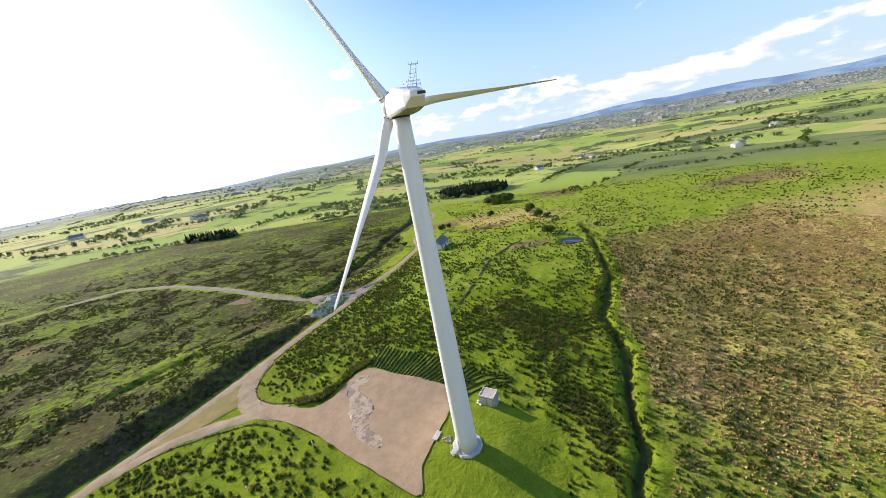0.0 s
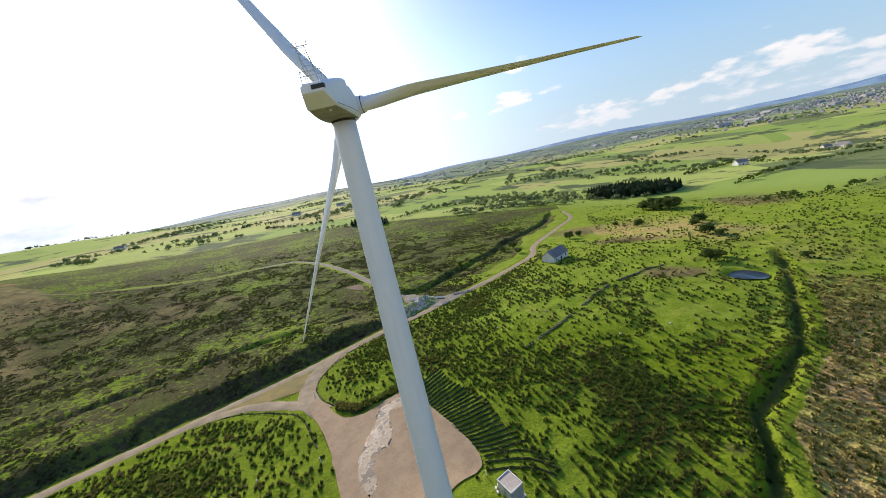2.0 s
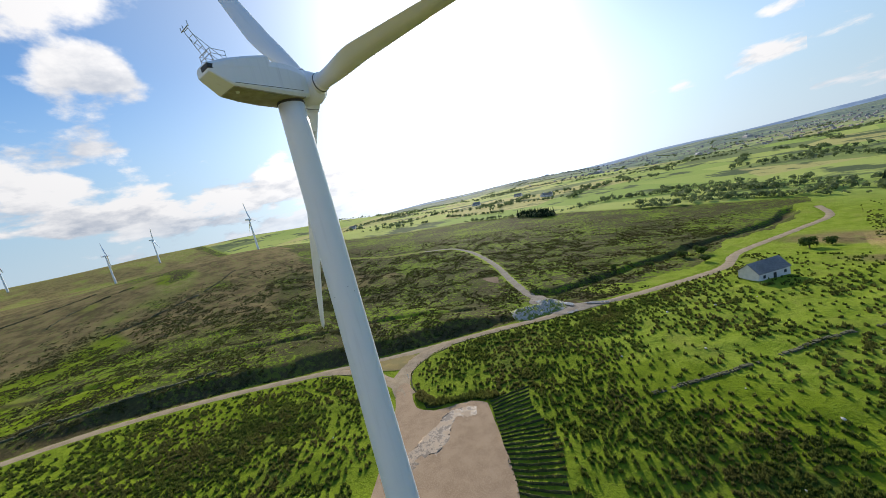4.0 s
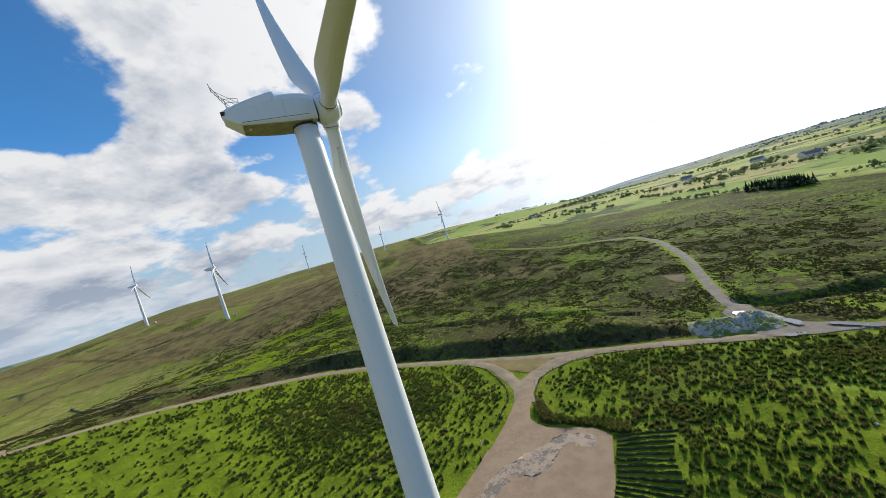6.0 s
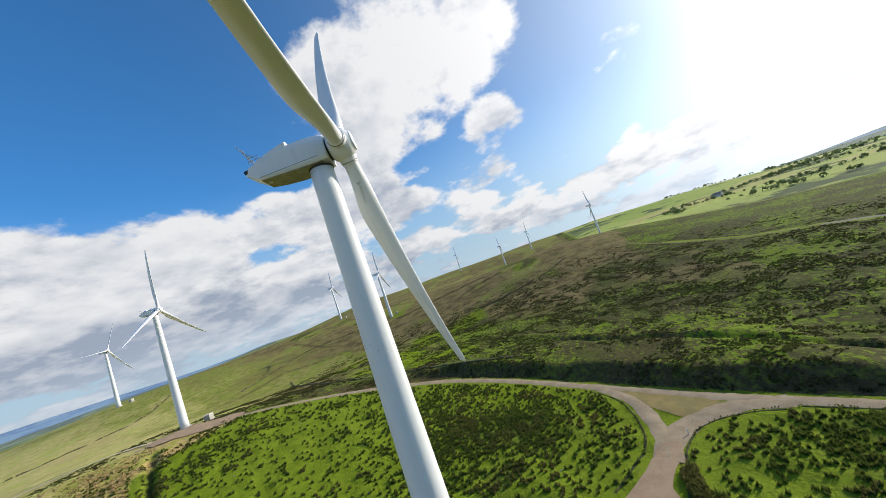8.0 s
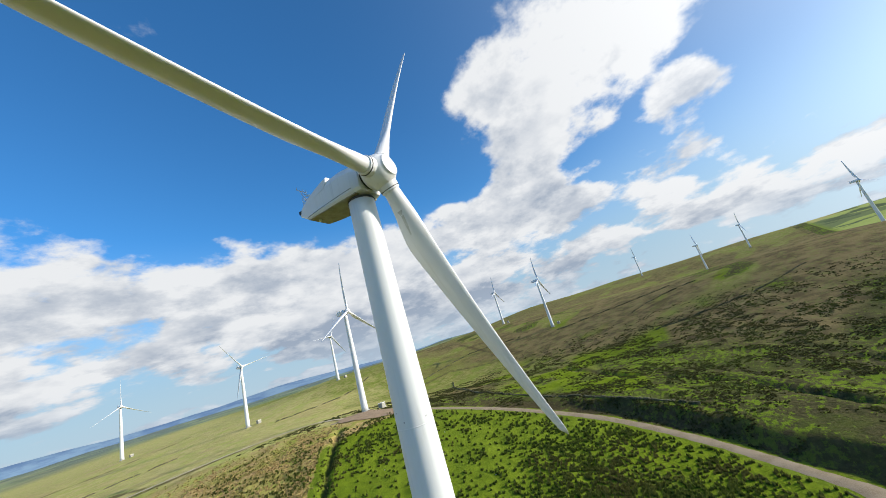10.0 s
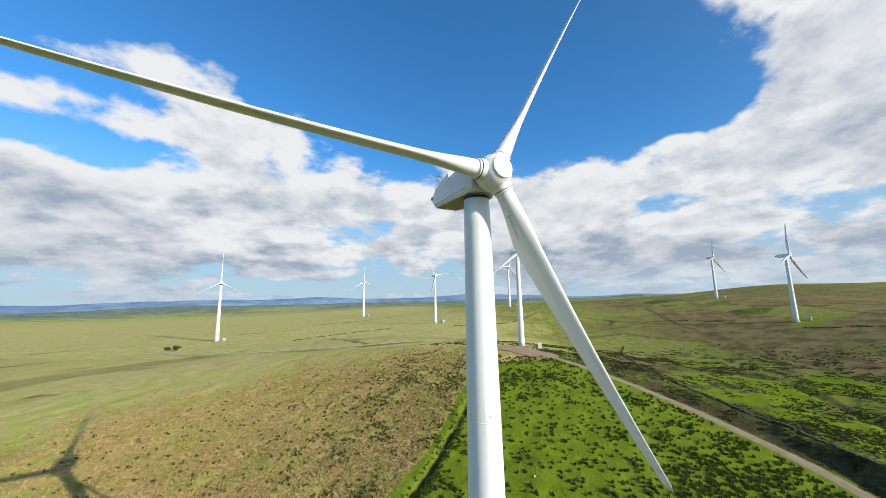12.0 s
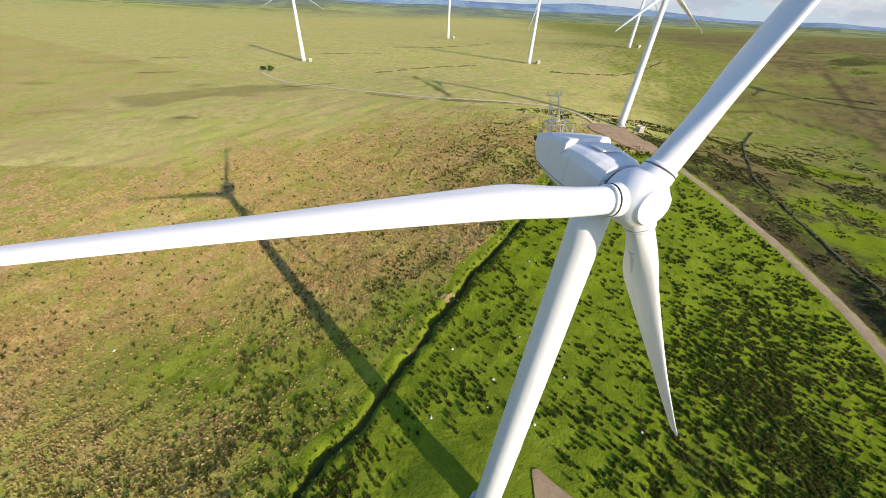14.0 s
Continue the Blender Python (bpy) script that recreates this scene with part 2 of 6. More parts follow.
# ---- building helpers ----
def mesh_from(bm, name, material, smooth=False):
    me = bpy.data.meshes.new(name)
    bm.to_mesh(me)
    bm.free()
    if material:
        me.materials.append(material)
    if smooth:
        me.polygons.foreach_set("use_smooth", [True] * len(me.polygons))
    return me


def part(name, bm, material, parent=None, label="", smooth=False, at=None):
    """Links a bmesh as one mesh object, under a thing or part if one is given."""
    ob = new(name, mesh_from(bm, name, material, smooth))
    if parent:
        ob.parent = parent
    if at is not None:
        ob.matrix_basis = at
    if label:
        tagged(ob, label)
    return ob


def empty(name, m):
    ob = new(name)
    ob.empty_display_size = 1.0
    ob.matrix_basis = m
    return ob


def box(bm, size, centre, bevel=0.0, turn=None):
    r = bmesh.ops.create_cube(bm, size=1.0)
    vs = r["verts"]
    m = Matrix.Translation(centre) @ (turn if turn else Matrix()) @ Matrix.Diagonal((*size, 1))
    bmesh.ops.transform(bm, matrix=m, verts=vs)
    if bevel:
        es = list({e for v in vs for e in v.link_edges})
        bmesh.ops.bevel(bm, geom=es, offset=bevel, segments=2, affect="EDGES", profile=0.5)
    return vs


def rod(bm, a, b, r, sides=8):
    a, b = Vector(a), Vector(b)
    d = b - a
    res = bmesh.ops.create_cone(bm, cap_ends=True, segments=sides, radius1=r, radius2=r, depth=d.length)
    bmesh.ops.transform(bm, matrix=Matrix.Translation((a + b) / 2) @ d.to_track_quat("Z", "Y").to_matrix().to_4x4(), verts=res["verts"])


def rings(bm, sections, cap=True):
    """Lofts closed rings of points."""
    rows = [[bm.verts.new(p) for p in s] for s in sections]
    n = len(rows[0])
    for a, b in zip(rows, rows[1:]):
        for i in range(n):
            bm.faces.new((a[i], a[(i + 1) % n], b[(i + 1) % n], b[i]))
    if cap:
        bm.faces.new(list(reversed(rows[0])))
        bm.faces.new(rows[-1])
    bmesh.ops.recalc_face_normals(bm, faces=bm.faces)


def circle(r, z, n, x=0.0, y=0.0):
    return [(x + r * math.cos(2 * math.pi * i / n), y + r * math.sin(2 * math.pi * i / n), z) for i in range(n)]


# ---- the lie of the land ----
SPOT = [
    (0, 0, 0), (-20, 34, -0.2), (-30, 12, -0.3), (18, 122, -1), (107, 268, -11), (463, 682, -45), (66, 46, -6), (47, 103, -2),
    (79, 94, -3), (9, 163, -4), (-36, 87, -1), (-57, 30, -1.5), (-85, 114, 0), (-354, 150, 23), (-372, 86, 34), (4, -52, 0),
    (90, -98, 3), (-38, -100, 16), (-83, -150, 21.5), (-194, -388, 36), (-82, -352, 21), (144, -372, 10), (-9, -575, 20),
    (-338, -165, 25), (-458, -311, 42), (-188, -174, 9), (-838, -62, 26), (-1000, -100, 52), (155, -317, 9), (-1083, -625, 64), (-1207, -324, 66), (-1250, 0, 68), (-1223, 260, 66), (-1133, 528, 52),
]
FAR_SPOT = [
    (1400, 1400, -80), (-300, 1800, -50), (3200, 3200, -20), (-1500, 3800, -10), (3600, 400, 10), (2000, -1500, -30),
    (300, -1900, -10), (-1500, -1500, 40), (-3900, -200, 40), (0, -4200, 20), (3000, -3000, 20), (-3000, 2500, 0),
    (-3200, -3200, 30), (1500, -200, -30), (500, 4200, 0),
]
_C = np.array(SPOT + FAR_SPOT, float)


def _kernel(d):
    return 1 / np.sqrt(1 + (d / 160.0) ** 2)


_W = np.linalg.solve(_kernel(np.hypot(_C[:, None, 0] - _C[None, :, 0], _C[:, None, 1] - _C[None, :, 1])) + 0.004 * np.eye(len(_C)), _C[:, 2])

TURN_PATH = [(-80, 4), (-73, 11), (-66, 12), (-57, 14), (-50, 10), (-43, 6), (-38, 0), (-36, -10)]
GULLY = [(100, 120), (97, 109), (92.5, 100.5), (88.5, 90), (83, 78.5), (72, 57), (66, 50), (58.6, 41), (52, 34), (50, 26), (47, 18), (44, 13), (39.5, 7),
         (36, 2), (33.5, -1.5), (32.5, -4.5), (30, -9), (24, -14), (20.5, -21), (15.5, -29.5), (11, -35.5), (9, -40.5), (5, -45.5), (1.5, -50), (-2, -56.5),
         (-8, -63), (-14, -70), (-19, -76), (-26.5, -85.5), (-34.5, -97.5), (-47, -116), (-57, -129)]
STREAM = [(-47, 101), (-39, 104), (-34, 114), (-24, 138), (-16, 160), (-8, 191), (6, 223), (16, 250), (22, 285)]
MAIN_TRACK = [(-62, -147), (-72, -141), (-80, -134), (-86, -121), (-92, -101), (-97, -81), (-100, -60), (-100, -32), (-91, -4), (-75, 22), (-59, 43),
              (-44, 63), (-32, 77), (-22, 90), (-7, 111), (8, 140), (10, 169), (26, 222), (37, 258), (33, 292)]
SIDE_TRACK = [(-26, 87), (-36, 93), (-49, 98), (-70, 114), (-99, 137), (-135, 158), (-163, 165), (-183, 152), (-202, 132), (-270, 95), (-330, 88)]
FARM_TRACK = [(-70, -149), (-65, -165), (-54, -175), (-37, -180), (-5, -191), (21, -202), (50, -219), (79, -237), (123, -266), (150, -296), (160, -318), (145, -366)]
PAD = [(-19, 33.5), (1, 17), (-2, 9), (-9, -1.3), (-10, -6.5), (-19, 2), (-25.5, 9), (-32, 15.6), (-38.6, 21), (-43.4, 24.4), (-46, 29),
       (-43, 29), (-38, 26), (-33, 23.5), (-28, 25), (-23, 32)]
LANE_A = [(-40, 25), (-46, 28), (-51.5, 34), (-54, 42), (-52, 52)]
LANE_B = [(-46, 27), (-56, 27), (-66, 25.5), (-77, 19)]
DITCH = [(-178, -84), (-158, -60), (-142, -38), (-136, -16), (-130, 3), (-111, 26), (-97, 49), (-79, 63), (-64, 76)]
FENCE_WALL = [(9, 53), (17.5, 64.5), (27.7, 79.6), (36, 92), (51, 105), (60, 111)]
MOOR_WALL = [(-190, -190), (-160, -159), (-140, -132), (-124, -108), (-119, -84), (-116, -66), (-113, -46), (-110, -30), (-109, -18), (-107, -6)]
FIELD_EDGE = [(-393, 164), (-376, 197), (-336, 238), (-313, 274), (-284, 302), (-240, 318), (-200, 330)]


# wet peaty channels and worn lines on the higher moor
HAGS = [[(27, -283), (11, -235), (-1, -193)], [(53, -216), (21, -196), (-15, -184), (-40, -180)], [(300, -382), (272, -386)], [(264, -304), (236, -311)], [(152, -176), (142, -175)],
        [(137, -422), (104, -427), (72, -426)], [(128, -244), (110, -248), (87, -255)], [(-248, -132), (-200, -94), (-174, -71), (-150, -50)], [(-161, -221), (-224, -228), (-252, -174)],
        [(-426, -206), (-386, -136)], [(-323, -297), (-283, -222), (-267, -168)], [(60, -480), (10, -470), (-60, -490)], [(-300, -60), (-340, -20), (-360, 30)]]


def seg_dist(x, y, line):
    """Distance from points to a polyline, and the side (positive: to its left)."""
    best = np.full(x.shape, 1e9)
    side = np.zeros(x.shape)
    for (ax, ay), (bx, by) in zip(line, line[1:]):
        dx, dy = bx - ax, by - ay
        t = np.clip(((x - ax) * dx + (y - ay) * dy) / (dx * dx + dy * dy), 0, 1)
        d = np.hypot(x - ax - t * dx, y - ay - t * dy)
        s = dx * (y - ay) - dy * (x - ax)
        near = d < best
        best, side = np.where(near, d, best), np.where(near, s, side)
    return best, np.sign(side)


def inside(x, y, poly):
    res = np.zeros(x.shape, bool)
    for (ax, ay), (bx, by) in zip(poly, poly[1:] + poly[:1]):
        cross = ((ay > y) != (by > y)) & (x < (bx - ax) * (y - ay) / ((by - ay) or 1e-9) + ax)
        res ^= cross
    return res


def smooth01(v, lo, hi):
    t = np.clip((v - lo) / (hi - lo), 0, 1)
    return t * t * (3 - 2 * t)


def lie(x, y):
    """Smooth height of the land, without its gullies."""
    x, y = np.asarray(x, float), np.asarray(y, float)
    z = np.zeros(x.shape)
    for (cx, cy, _), w in zip(_C, _W):
        z += w * _kernel(np.hypot(x - cx, y - cy))
    r = np.hypot(x, y)
    z = z * smooth01(r, 5, 16)
    # rolling country and far hills
    far = smooth01(r, 500, 2600)
    z += far * (16 * np.sin(x / 610 + 1.3) * np.sin(y / 530 + 0.4) + 9 * np.sin(x / 290 + y / 370))
    return z


def wobble(x, y, s, seed=0.0):
    return (np.sin(x / s + 1.7 * np.sin(y / (s * 1.31) + seed)) + np.sin(y / (s * 0.83) + 1.9 * np.sin(x / (s * 1.17) + 2 + seed))) * 0.5


def mottle(x, y, scale, seed=0):
    """Smooth random patches about 0.5, with no pattern that repeats."""
    total, gain = np.zeros(np.shape(x)), 0.0
    for k, g in ((1.0, 1.0), (2.1, 0.55), (4.3, 0.3)):
        u, v = np.asarray(x, float) * k / scale, np.asarray(y, float) * k / scale
        i, j = np.floor(u), np.floor(v)
        a, b = u - i, v - j
        a, b = a * a * (3 - 2 * a), b * b * (3 - 2 * b)

        def corner(di, dj):
            h = np.sin((i + di) * 127.1 + (j + dj) * 311.7 + seed * 17.3 + k * 5.1) * 43758.5453
            return h - np.floor(h)

        total += g * ((corner(0, 0) * (1 - a) + corner(1, 0) * a) * (1 - b) + (corner(0, 1) * (1 - a) + corner(1, 1) * a) * b)
        gain += g
    return total / gain


def ground_z(x, y):
    x, y = np.asarray(x, float), np.asarray(y, float)
    z = lie(x, y)
    near = 1 - smooth01(np.hypot(x, y), 250, 500)
    dg, _ = seg_dist(x, y, GULLY)
    dg = dg + 2.6 * (mottle(x, y, 3.0, 1) - 0.5) + 2.2 * (mottle(x, y, 8.0, 2) - 0.5)
    # it widens where the bank has slipped
    dg = dg - 1.3 * np.exp(-(((x - 59) / 9) ** 2 + ((y - 42) / 10) ** 2)) - 0.7 * np.exp(-(((x - 44) / 5) ** 2 + ((y - 14) / 8) ** 2))
    z = z - (1.7 + 1.2 * (mottle(x, y, 12.0, 3) - 0.5)) * (1 - smooth01(dg, 0.3, 1.25)) * near
    z = z + 0.22 * (1 - smooth01(np.abs(dg - 2.8), 0.0, 1.5)) * near
    db, _ = seg_dist(x, y, STREAM)
    z = z - 2.0 * (1 - smooth01(db + 1.2 * wobble(x, y, 5.1, 4.0), 0.6, 4.5)) * near
    # the bank of the cutting along the main track
    dm, sm = seg_dist(x, y, MAIN_TRACK)
    d2, _ = seg_dist(x, y, DITCH)
    z = z - 1.1 * (1 - smooth01(d2 + 0.9 * wobble(x, y, 3.3, 7.0), 0.4, 2.2)) * near
    reach = smooth01(y, -75, -25) * (1 - smooth01(y, 62, 84)) * (sm > 0)
    z = z + 3.4 * smooth01(dm + 0.8 * wobble(x, y, 4.1, 2.0), 4.2, 10.5) * (1 - smooth01(dm, 16, 80)) * reach
    calm = smooth01(dm, 2.5, 6.0) * smooth01(seg_dist(x, y, FARM_TRACK)[0], 3, 9) * smooth01(seg_dist(x, y, SIDE_TRACK)[0], 2.5, 6) * smooth01(np.hypot(x, y), 8, 16) * np.where(inside(x, y, PAD), 0.0, 1.0)
    z = z + calm * near * (0.28 * wobble(x, y, 3.7, 3.0) + 0.16 * wobble(x, y, 1.6, 5.0))
    pd = np.hypot((x - 81) / 6.0, (y - 97.5) / 4.0)
    z = np.where(pd < 1.6, z - 0.9 * (1 - smooth01(pd, 0.7, 1.6)), z)
    return z


def gz(x, y):
    return float(ground_z(np.array([x]), np.array([y]))[0])


# ---- ground ----
def ground_material():
    n = Nodes("moorland", 0.9)
    pos = n.coords()
    fine, mid, wide = n.noise(1.6, 6, 0.65, pos), n.noise(0.22, 6, 0.65, pos), n.noise(0.028, 5, 0.6, pos)
    tuft = n.noise(0.85, 5, 0.7, pos)
    sward = n.noise(0.075, 6, 0.68, pos)
    grass = n.mix(n.ramp(mid, 0.35, 0.68), (0.13, 0.185, 0.012), (0.19, 0.255, 0.02))
    grass = n.mix(n.ramp(fine, 0.45, 0.75, 0, 0.45), grass, (0.19, 0.25, 0.035))
    rush = n.mix(n.ramp(tuft, 0.38, 0.62), (0.07, 0.1, 0.014), (0.12, 0.155, 0.022))
    # bleached moor grass: pinkish straw, with green coming through in drifts
    tan = n.mix(n.ramp(tuft, 0.35, 0.65), (0.32, 0.21, 0.08), (0.62, 0.445, 0.18))
    tan = n.mix(n.ramp(wide, 0.42, 0.6, 0, 0.6), tan, (0.46, 0.31, 0.15))
    tan = n.mix(n.ramp(sward, 0.46, 0.6, 0, 0.7), tan, n.mix(fine, (0.26, 0.29, 0.045), (0.46, 0.46, 0.12)))
    tan = n.mix(n.ramp(mid, 0.48, 0.62, 0, 0.65), tan, (0.25, 0.3, 0.035))
    # heather and bilberry, with bright grassy flecks in some parts
    heath = n.mix(n.ramp(tuft, 0.38, 0.62), (0.048, 0.045, 0.02), (0.1, 0.09, 0.036))
    heath = n.mix(n.ramp(sward, 0.44, 0.62, 0, 0.7), heath, n.mix(tuft, (0.055, 0.075, 0.014), (0.105, 0.13, 0.026)))
    fleck = n.maths("ADD", n.maths("MULTIPLY", n.noise(0.5, 6, 0.72, pos, (0.8, 1.2, 1.0)), 0.65), n.maths("MULTIPLY", wide, 0.35))
    heath = n.mix(n.ramp(fleck, 0.505, 0.555, 0, 0.95), heath, n.mix(fine, (0.12, 0.19, 0.012), (0.2, 0.28, 0.02)))
    olive = n.mix(n.ramp(mid, 0.35, 0.65), (0.42, 0.37, 0.125), (0.6, 0.52, 0.21))
    olive = n.mix(n.ramp(sward, 0.45, 0.62, 0, 0.75), olive, (0.4, 0.44, 0.1))
    olive = n.mix(n.ramp(wide, 0.5, 0.66, 0, 0.6), olive, (0.48, 0.37, 0.165))
    hill = n.mix(n.ramp(mid, 0.35, 0.65), (0.19, 0.18, 0.055), (0.31, 0.28, 0.095))
    hill = n.mix(n.ramp(sward, 0.45, 0.6, 0, 0.8), hill, (0.19, 0.24, 0.04))
    lush = n.mix(n.ramp(mid, 0.3, 0.7), (0.13, 0.188, 0.008), (0.185, 0.252, 0.013))
    # wet brown moor of the higher ground
    brown = n.mix(n.ramp(sward, 0.4, 0.6), (0.125, 0.095, 0.044), (0.24, 0.18, 0.08))
    brown = n.mix(n.ramp(mid, 0.5, 0.63, 0, 0.7), brown, (0.2, 0.21, 0.06))

    def zone(name, width=0.5):
        v = n.maths("ADD", n.attr(name), n.maths("MULTIPLY", n.maths("SUBTRACT", n.maths("ADD", n.maths("MULTIPLY", mid, 0.65), n.maths("MULTIPLY", fine, 0.35)), 0.5), 1.5))
        return n.ramp(v, 0.5 - width / 2, 0.5 + width / 2)

    c = grass
    c = n.mix(zone("olive"), c, olive)
    c = n.mix(zone("hill", 0.8), c, hill)
    c = n.mix(zone("lush", 0.6), c, lush)
    meadow = n.mix(n.ramp(mid, 0.32, 0.68), (0.17, 0.245, 0.018), (0.25, 0.32, 0.035))
    meadow = n.mix(n.ramp(sward, 0.5, 0.66, 0, 0.5), meadow, (0.25, 0.26, 0.05))
    c = n.mix(zone("meadow", 0.6), c, meadow)
    c = n.mix(zone("heath", 0.4), c, heath)
    c = n.mix(zone("brown", 1.0), c, brown)
    c = n.mix(zone("tan", 0.8), c, tan)
    c = n.mix(zone("rush", 0.3), c, rush)
    c = n.mix(n.attr("peat_and_shade"), c, n.mix(tuft, (0.03, 0.024, 0.014), (0.13, 0.09, 0.05)))
    # dead thatch showing between the blades
    c = n.mix(n.ramp(n.noise(2.9, 3, 0.65, pos), 0.5, 0.7, 0, 0.45), c, (0.07, 0.07, 0.022))
    # enclosed fields far away
    vor = n.add("ShaderNodeTexVoronoi")
    vor.inputs["Scale"].default_value = 0.0065
    n.link(pos, vor.inputs["Vector"])
    split = n.add("ShaderNodeSeparateColor")
    n.link(vor.outputs["Color"], split.inputs[0])
    field = n.mix(split.outputs[0], (0.25, 0.345, 0.075), (0.4, 0.44, 0.12))
    field = n.mix(n.ramp(split.outputs[1], 0.62, 0.7), field, (0.42, 0.39, 0.14))
    field = n.mix(n.ramp(split.outputs[2], 0.75, 0.82), field, (0.17, 0.21, 0.08))
    field = n.mix(n.ramp(n.noise(0.012, 6, 0.65, pos), 0.53, 0.6), field, (0.1, 0.13, 0.06))
    c = n.mix(n.attr("fields"), c, field)
    # country across the valley: woods and streets, greyed blue as painted haze
    hazed_wood = n.mix(n.ramp(n.noise(0.02, 6, 0.7, pos, (1.0, 1.0, 1.0)), 0.4, 0.62), (0.1, 0.14, 0.14), (0.19, 0.24, 0.22))
    hazed_wood = n.mix(n.ramp(n.noise(0.006, 5, 0.6, pos), 0.5, 0.62), hazed_wood, (0.27, 0.33, 0.2))
    c = n.mix(n.attr("hazed_woods"), c, hazed_wood)
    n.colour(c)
    h = n.maths("ADD", n.maths("MULTIPLY", tuft, 0.7), n.maths("MULTIPLY", fine, 0.35))
    n.bump(h, 1.0, 0.6)
    n.bsdf.inputs["Specular IOR Level"].default_value = 0.02
    return n.mat


def rush_beds(x, y):
    """Wet hollows where rushes grow thickly."""
    beds = np.zeros(np.shape(x))
    for cx, cy, rx, ry, g in RUSH_BEDS:
        beds = beds + g * np.exp(-(((x - cx) / rx) ** 2 + ((y - cy) / ry) ** 2))
    return beds


RUSH_BEDS = [(-62, -10, 21, 25, 2.0), (-78, -38, 9, 14, 1.3), (-38, -7, 7, 6, 1.4), (-24, -12, 6, 9, 1.2), (-10, -37, 8, 4, 1.1), (-60, -97, 16, 8, 1.3), (-54, 14, 8, 8, 1.0),
             (25, 4, 6, 11, 2.0), (36, 20, 7, 9, 1.5), (12, 44, 22, 11, 1.5), (32, 44, 10, 10, 1.2), (44, 36, 9, 8, 1.1), (28, 31, 10, 7, 1.2), (-38, 40, 8, 5, 1.3), (-29, 50, 10, 8, 1.6), (-17, 44, 7, 8, 1.4),
             (-28, 66, 15, 12, 1.8), (-14, 82, 9, 11, 1.5), (-6, 98, 11, 15, 1.2), (-42, 55, 6, 8, 1.5), (60, 78, 20, 20, 0.4), (-2, 60, 8, 7, 0.7)]


def land_use(x, y):
    """How much of each kind of cover grows where, 0 to 1."""
    r = np.hypot(x, y)
    dg, sg = seg_dist(x, y, GULLY)
    dm, sm = seg_dist(x, y, MAIN_TRACK)
    ds, ss = seg_dist(x, y, SIDE_TRACK)
    east = (sg > 0) | (x > 100)          # the far bank of the gully
    west = (sm > 0) & (y < 104)          # beyond the main track
    south = y < -118
    w1, w2 = 3.2 * (mottle(x, y, 32, 4) - 0.5), 3.2 * (mottle(x, y, 85, 5) - 0.5)
    zero = np.zeros(np.shape(x))
    out = {}
    # the bleached moor east of the gully, and the grassy strip along its bank
    moor = east & (dg > 4.2 + 1.5 * w1) & (y < 135) & (x > -75)
    fade = 1 - smooth01(y + 10 * w1 + 16 * w2, 66, 112)
    near_green = (1 - smooth01(dg + 8 * w1, 6, 30)) * (1 - smooth01(y + 14 * w1, -16, 12)) * smooth01(y, -75, -45)
    near_green = near_green + 1.1 * np.exp(-(((x - 62) / 34) ** 2 + ((y + 30) / 18) ** 2)) + 0.6 * np.exp(-(((x - 110) / 25) ** 2 + ((y + 80) / 12) ** 2))
    out["tan"] = np.where(moor, (0.92 - 0.62 * np.clip(near_green, 0, 1) - 0.45 * smooth01(r, 190, 330) + 0.12 * w1) * fade, 0.0)
    out["olive"] = np.where((moor & (r > 130) & (y < 40 + 20 * w2)) | (south & ~west), 0.95, 0.0)
    out["tan"] = np.where(south & (r < 420), np.maximum(0.3 + 0.3 * w2, 0.85 - 0.75 * smooth01(r + 15 * w1, 120, 230)), out["tan"])
    # heather west of the track, browner and then greener with height; it thins out towards the southern plateau
    stay = 1 - (1 - smooth01(y, -165, -125)) * (1 - smooth01(-165 + 0.3 * (y + 135) - x + 45 * w1, -30, 130))
    heather = west & (dm > 8)
    out["heath"] = np.where(heather, (1.0 + 0.15 * w2) * (1 - 0.75 * smooth01(r - 0.6 * y, 190, 330)), 0.0)
    hag = smooth01(mottle(x + 0.5 * y, 2.0 * y - 0.6 * x, 70, 8), 0.5, 0.62)
    out["heath"] = np.where(west & (r > 120), np.maximum(out["heath"], 0.9 * hag * (1 - smooth01(r, 500, 900))), out["heath"])
    out["brown"] = np.where(west & (r > 140), 0.95 * smooth01(mottle(x, 1.7 * y, 95, 9) + 0.14 * smooth01(-y, 30, 120), 0.46, 0.6) * smooth01(r, 140, 200) * (1 - 0.6 * smooth01(r, 700, 1400)), zero)
    out["brown"] = np.where(south & ~west & (r < 700), 0.5 * smooth01(mottle(x, 2.2 * y, 80, 12), 0.6, 0.72), out["brown"])
    for cx, cy, rx, ry in ((-240, -82, 34, 42), (48, 196, 30, 15), (60, 156, 24, 8), (150, 240, 20, 30), (245, 140, 45, 18), (62, 103, 12, 6)):
        out["brown"] = np.maximum(out["brown"], 1.1 * np.exp(-((((x - cx) / rx) ** 2 + ((y - cy) / ry) ** 2) ** 2)) - 0.1 + 0.1 * w1)
    out["tan"] = np.where(west, zero, out["tan"]) * (1 - smooth01(r, 900, 1500))
    out["lush"] = np.where(west & (r > 100), 0.75 * smooth01(mottle(x + 0.6 * y, 1.8 * y, 60, 10) + 0.1 * smooth01(-y, 20, 80), 0.52, 0.62) * (1 - smooth01(r, 330, 480)), 0.0)
    out["heath"] = np.where(west, out["heath"] * (1 - 0.8 * out["lush"] * smooth01(-y, -10, 60)), out["heath"])
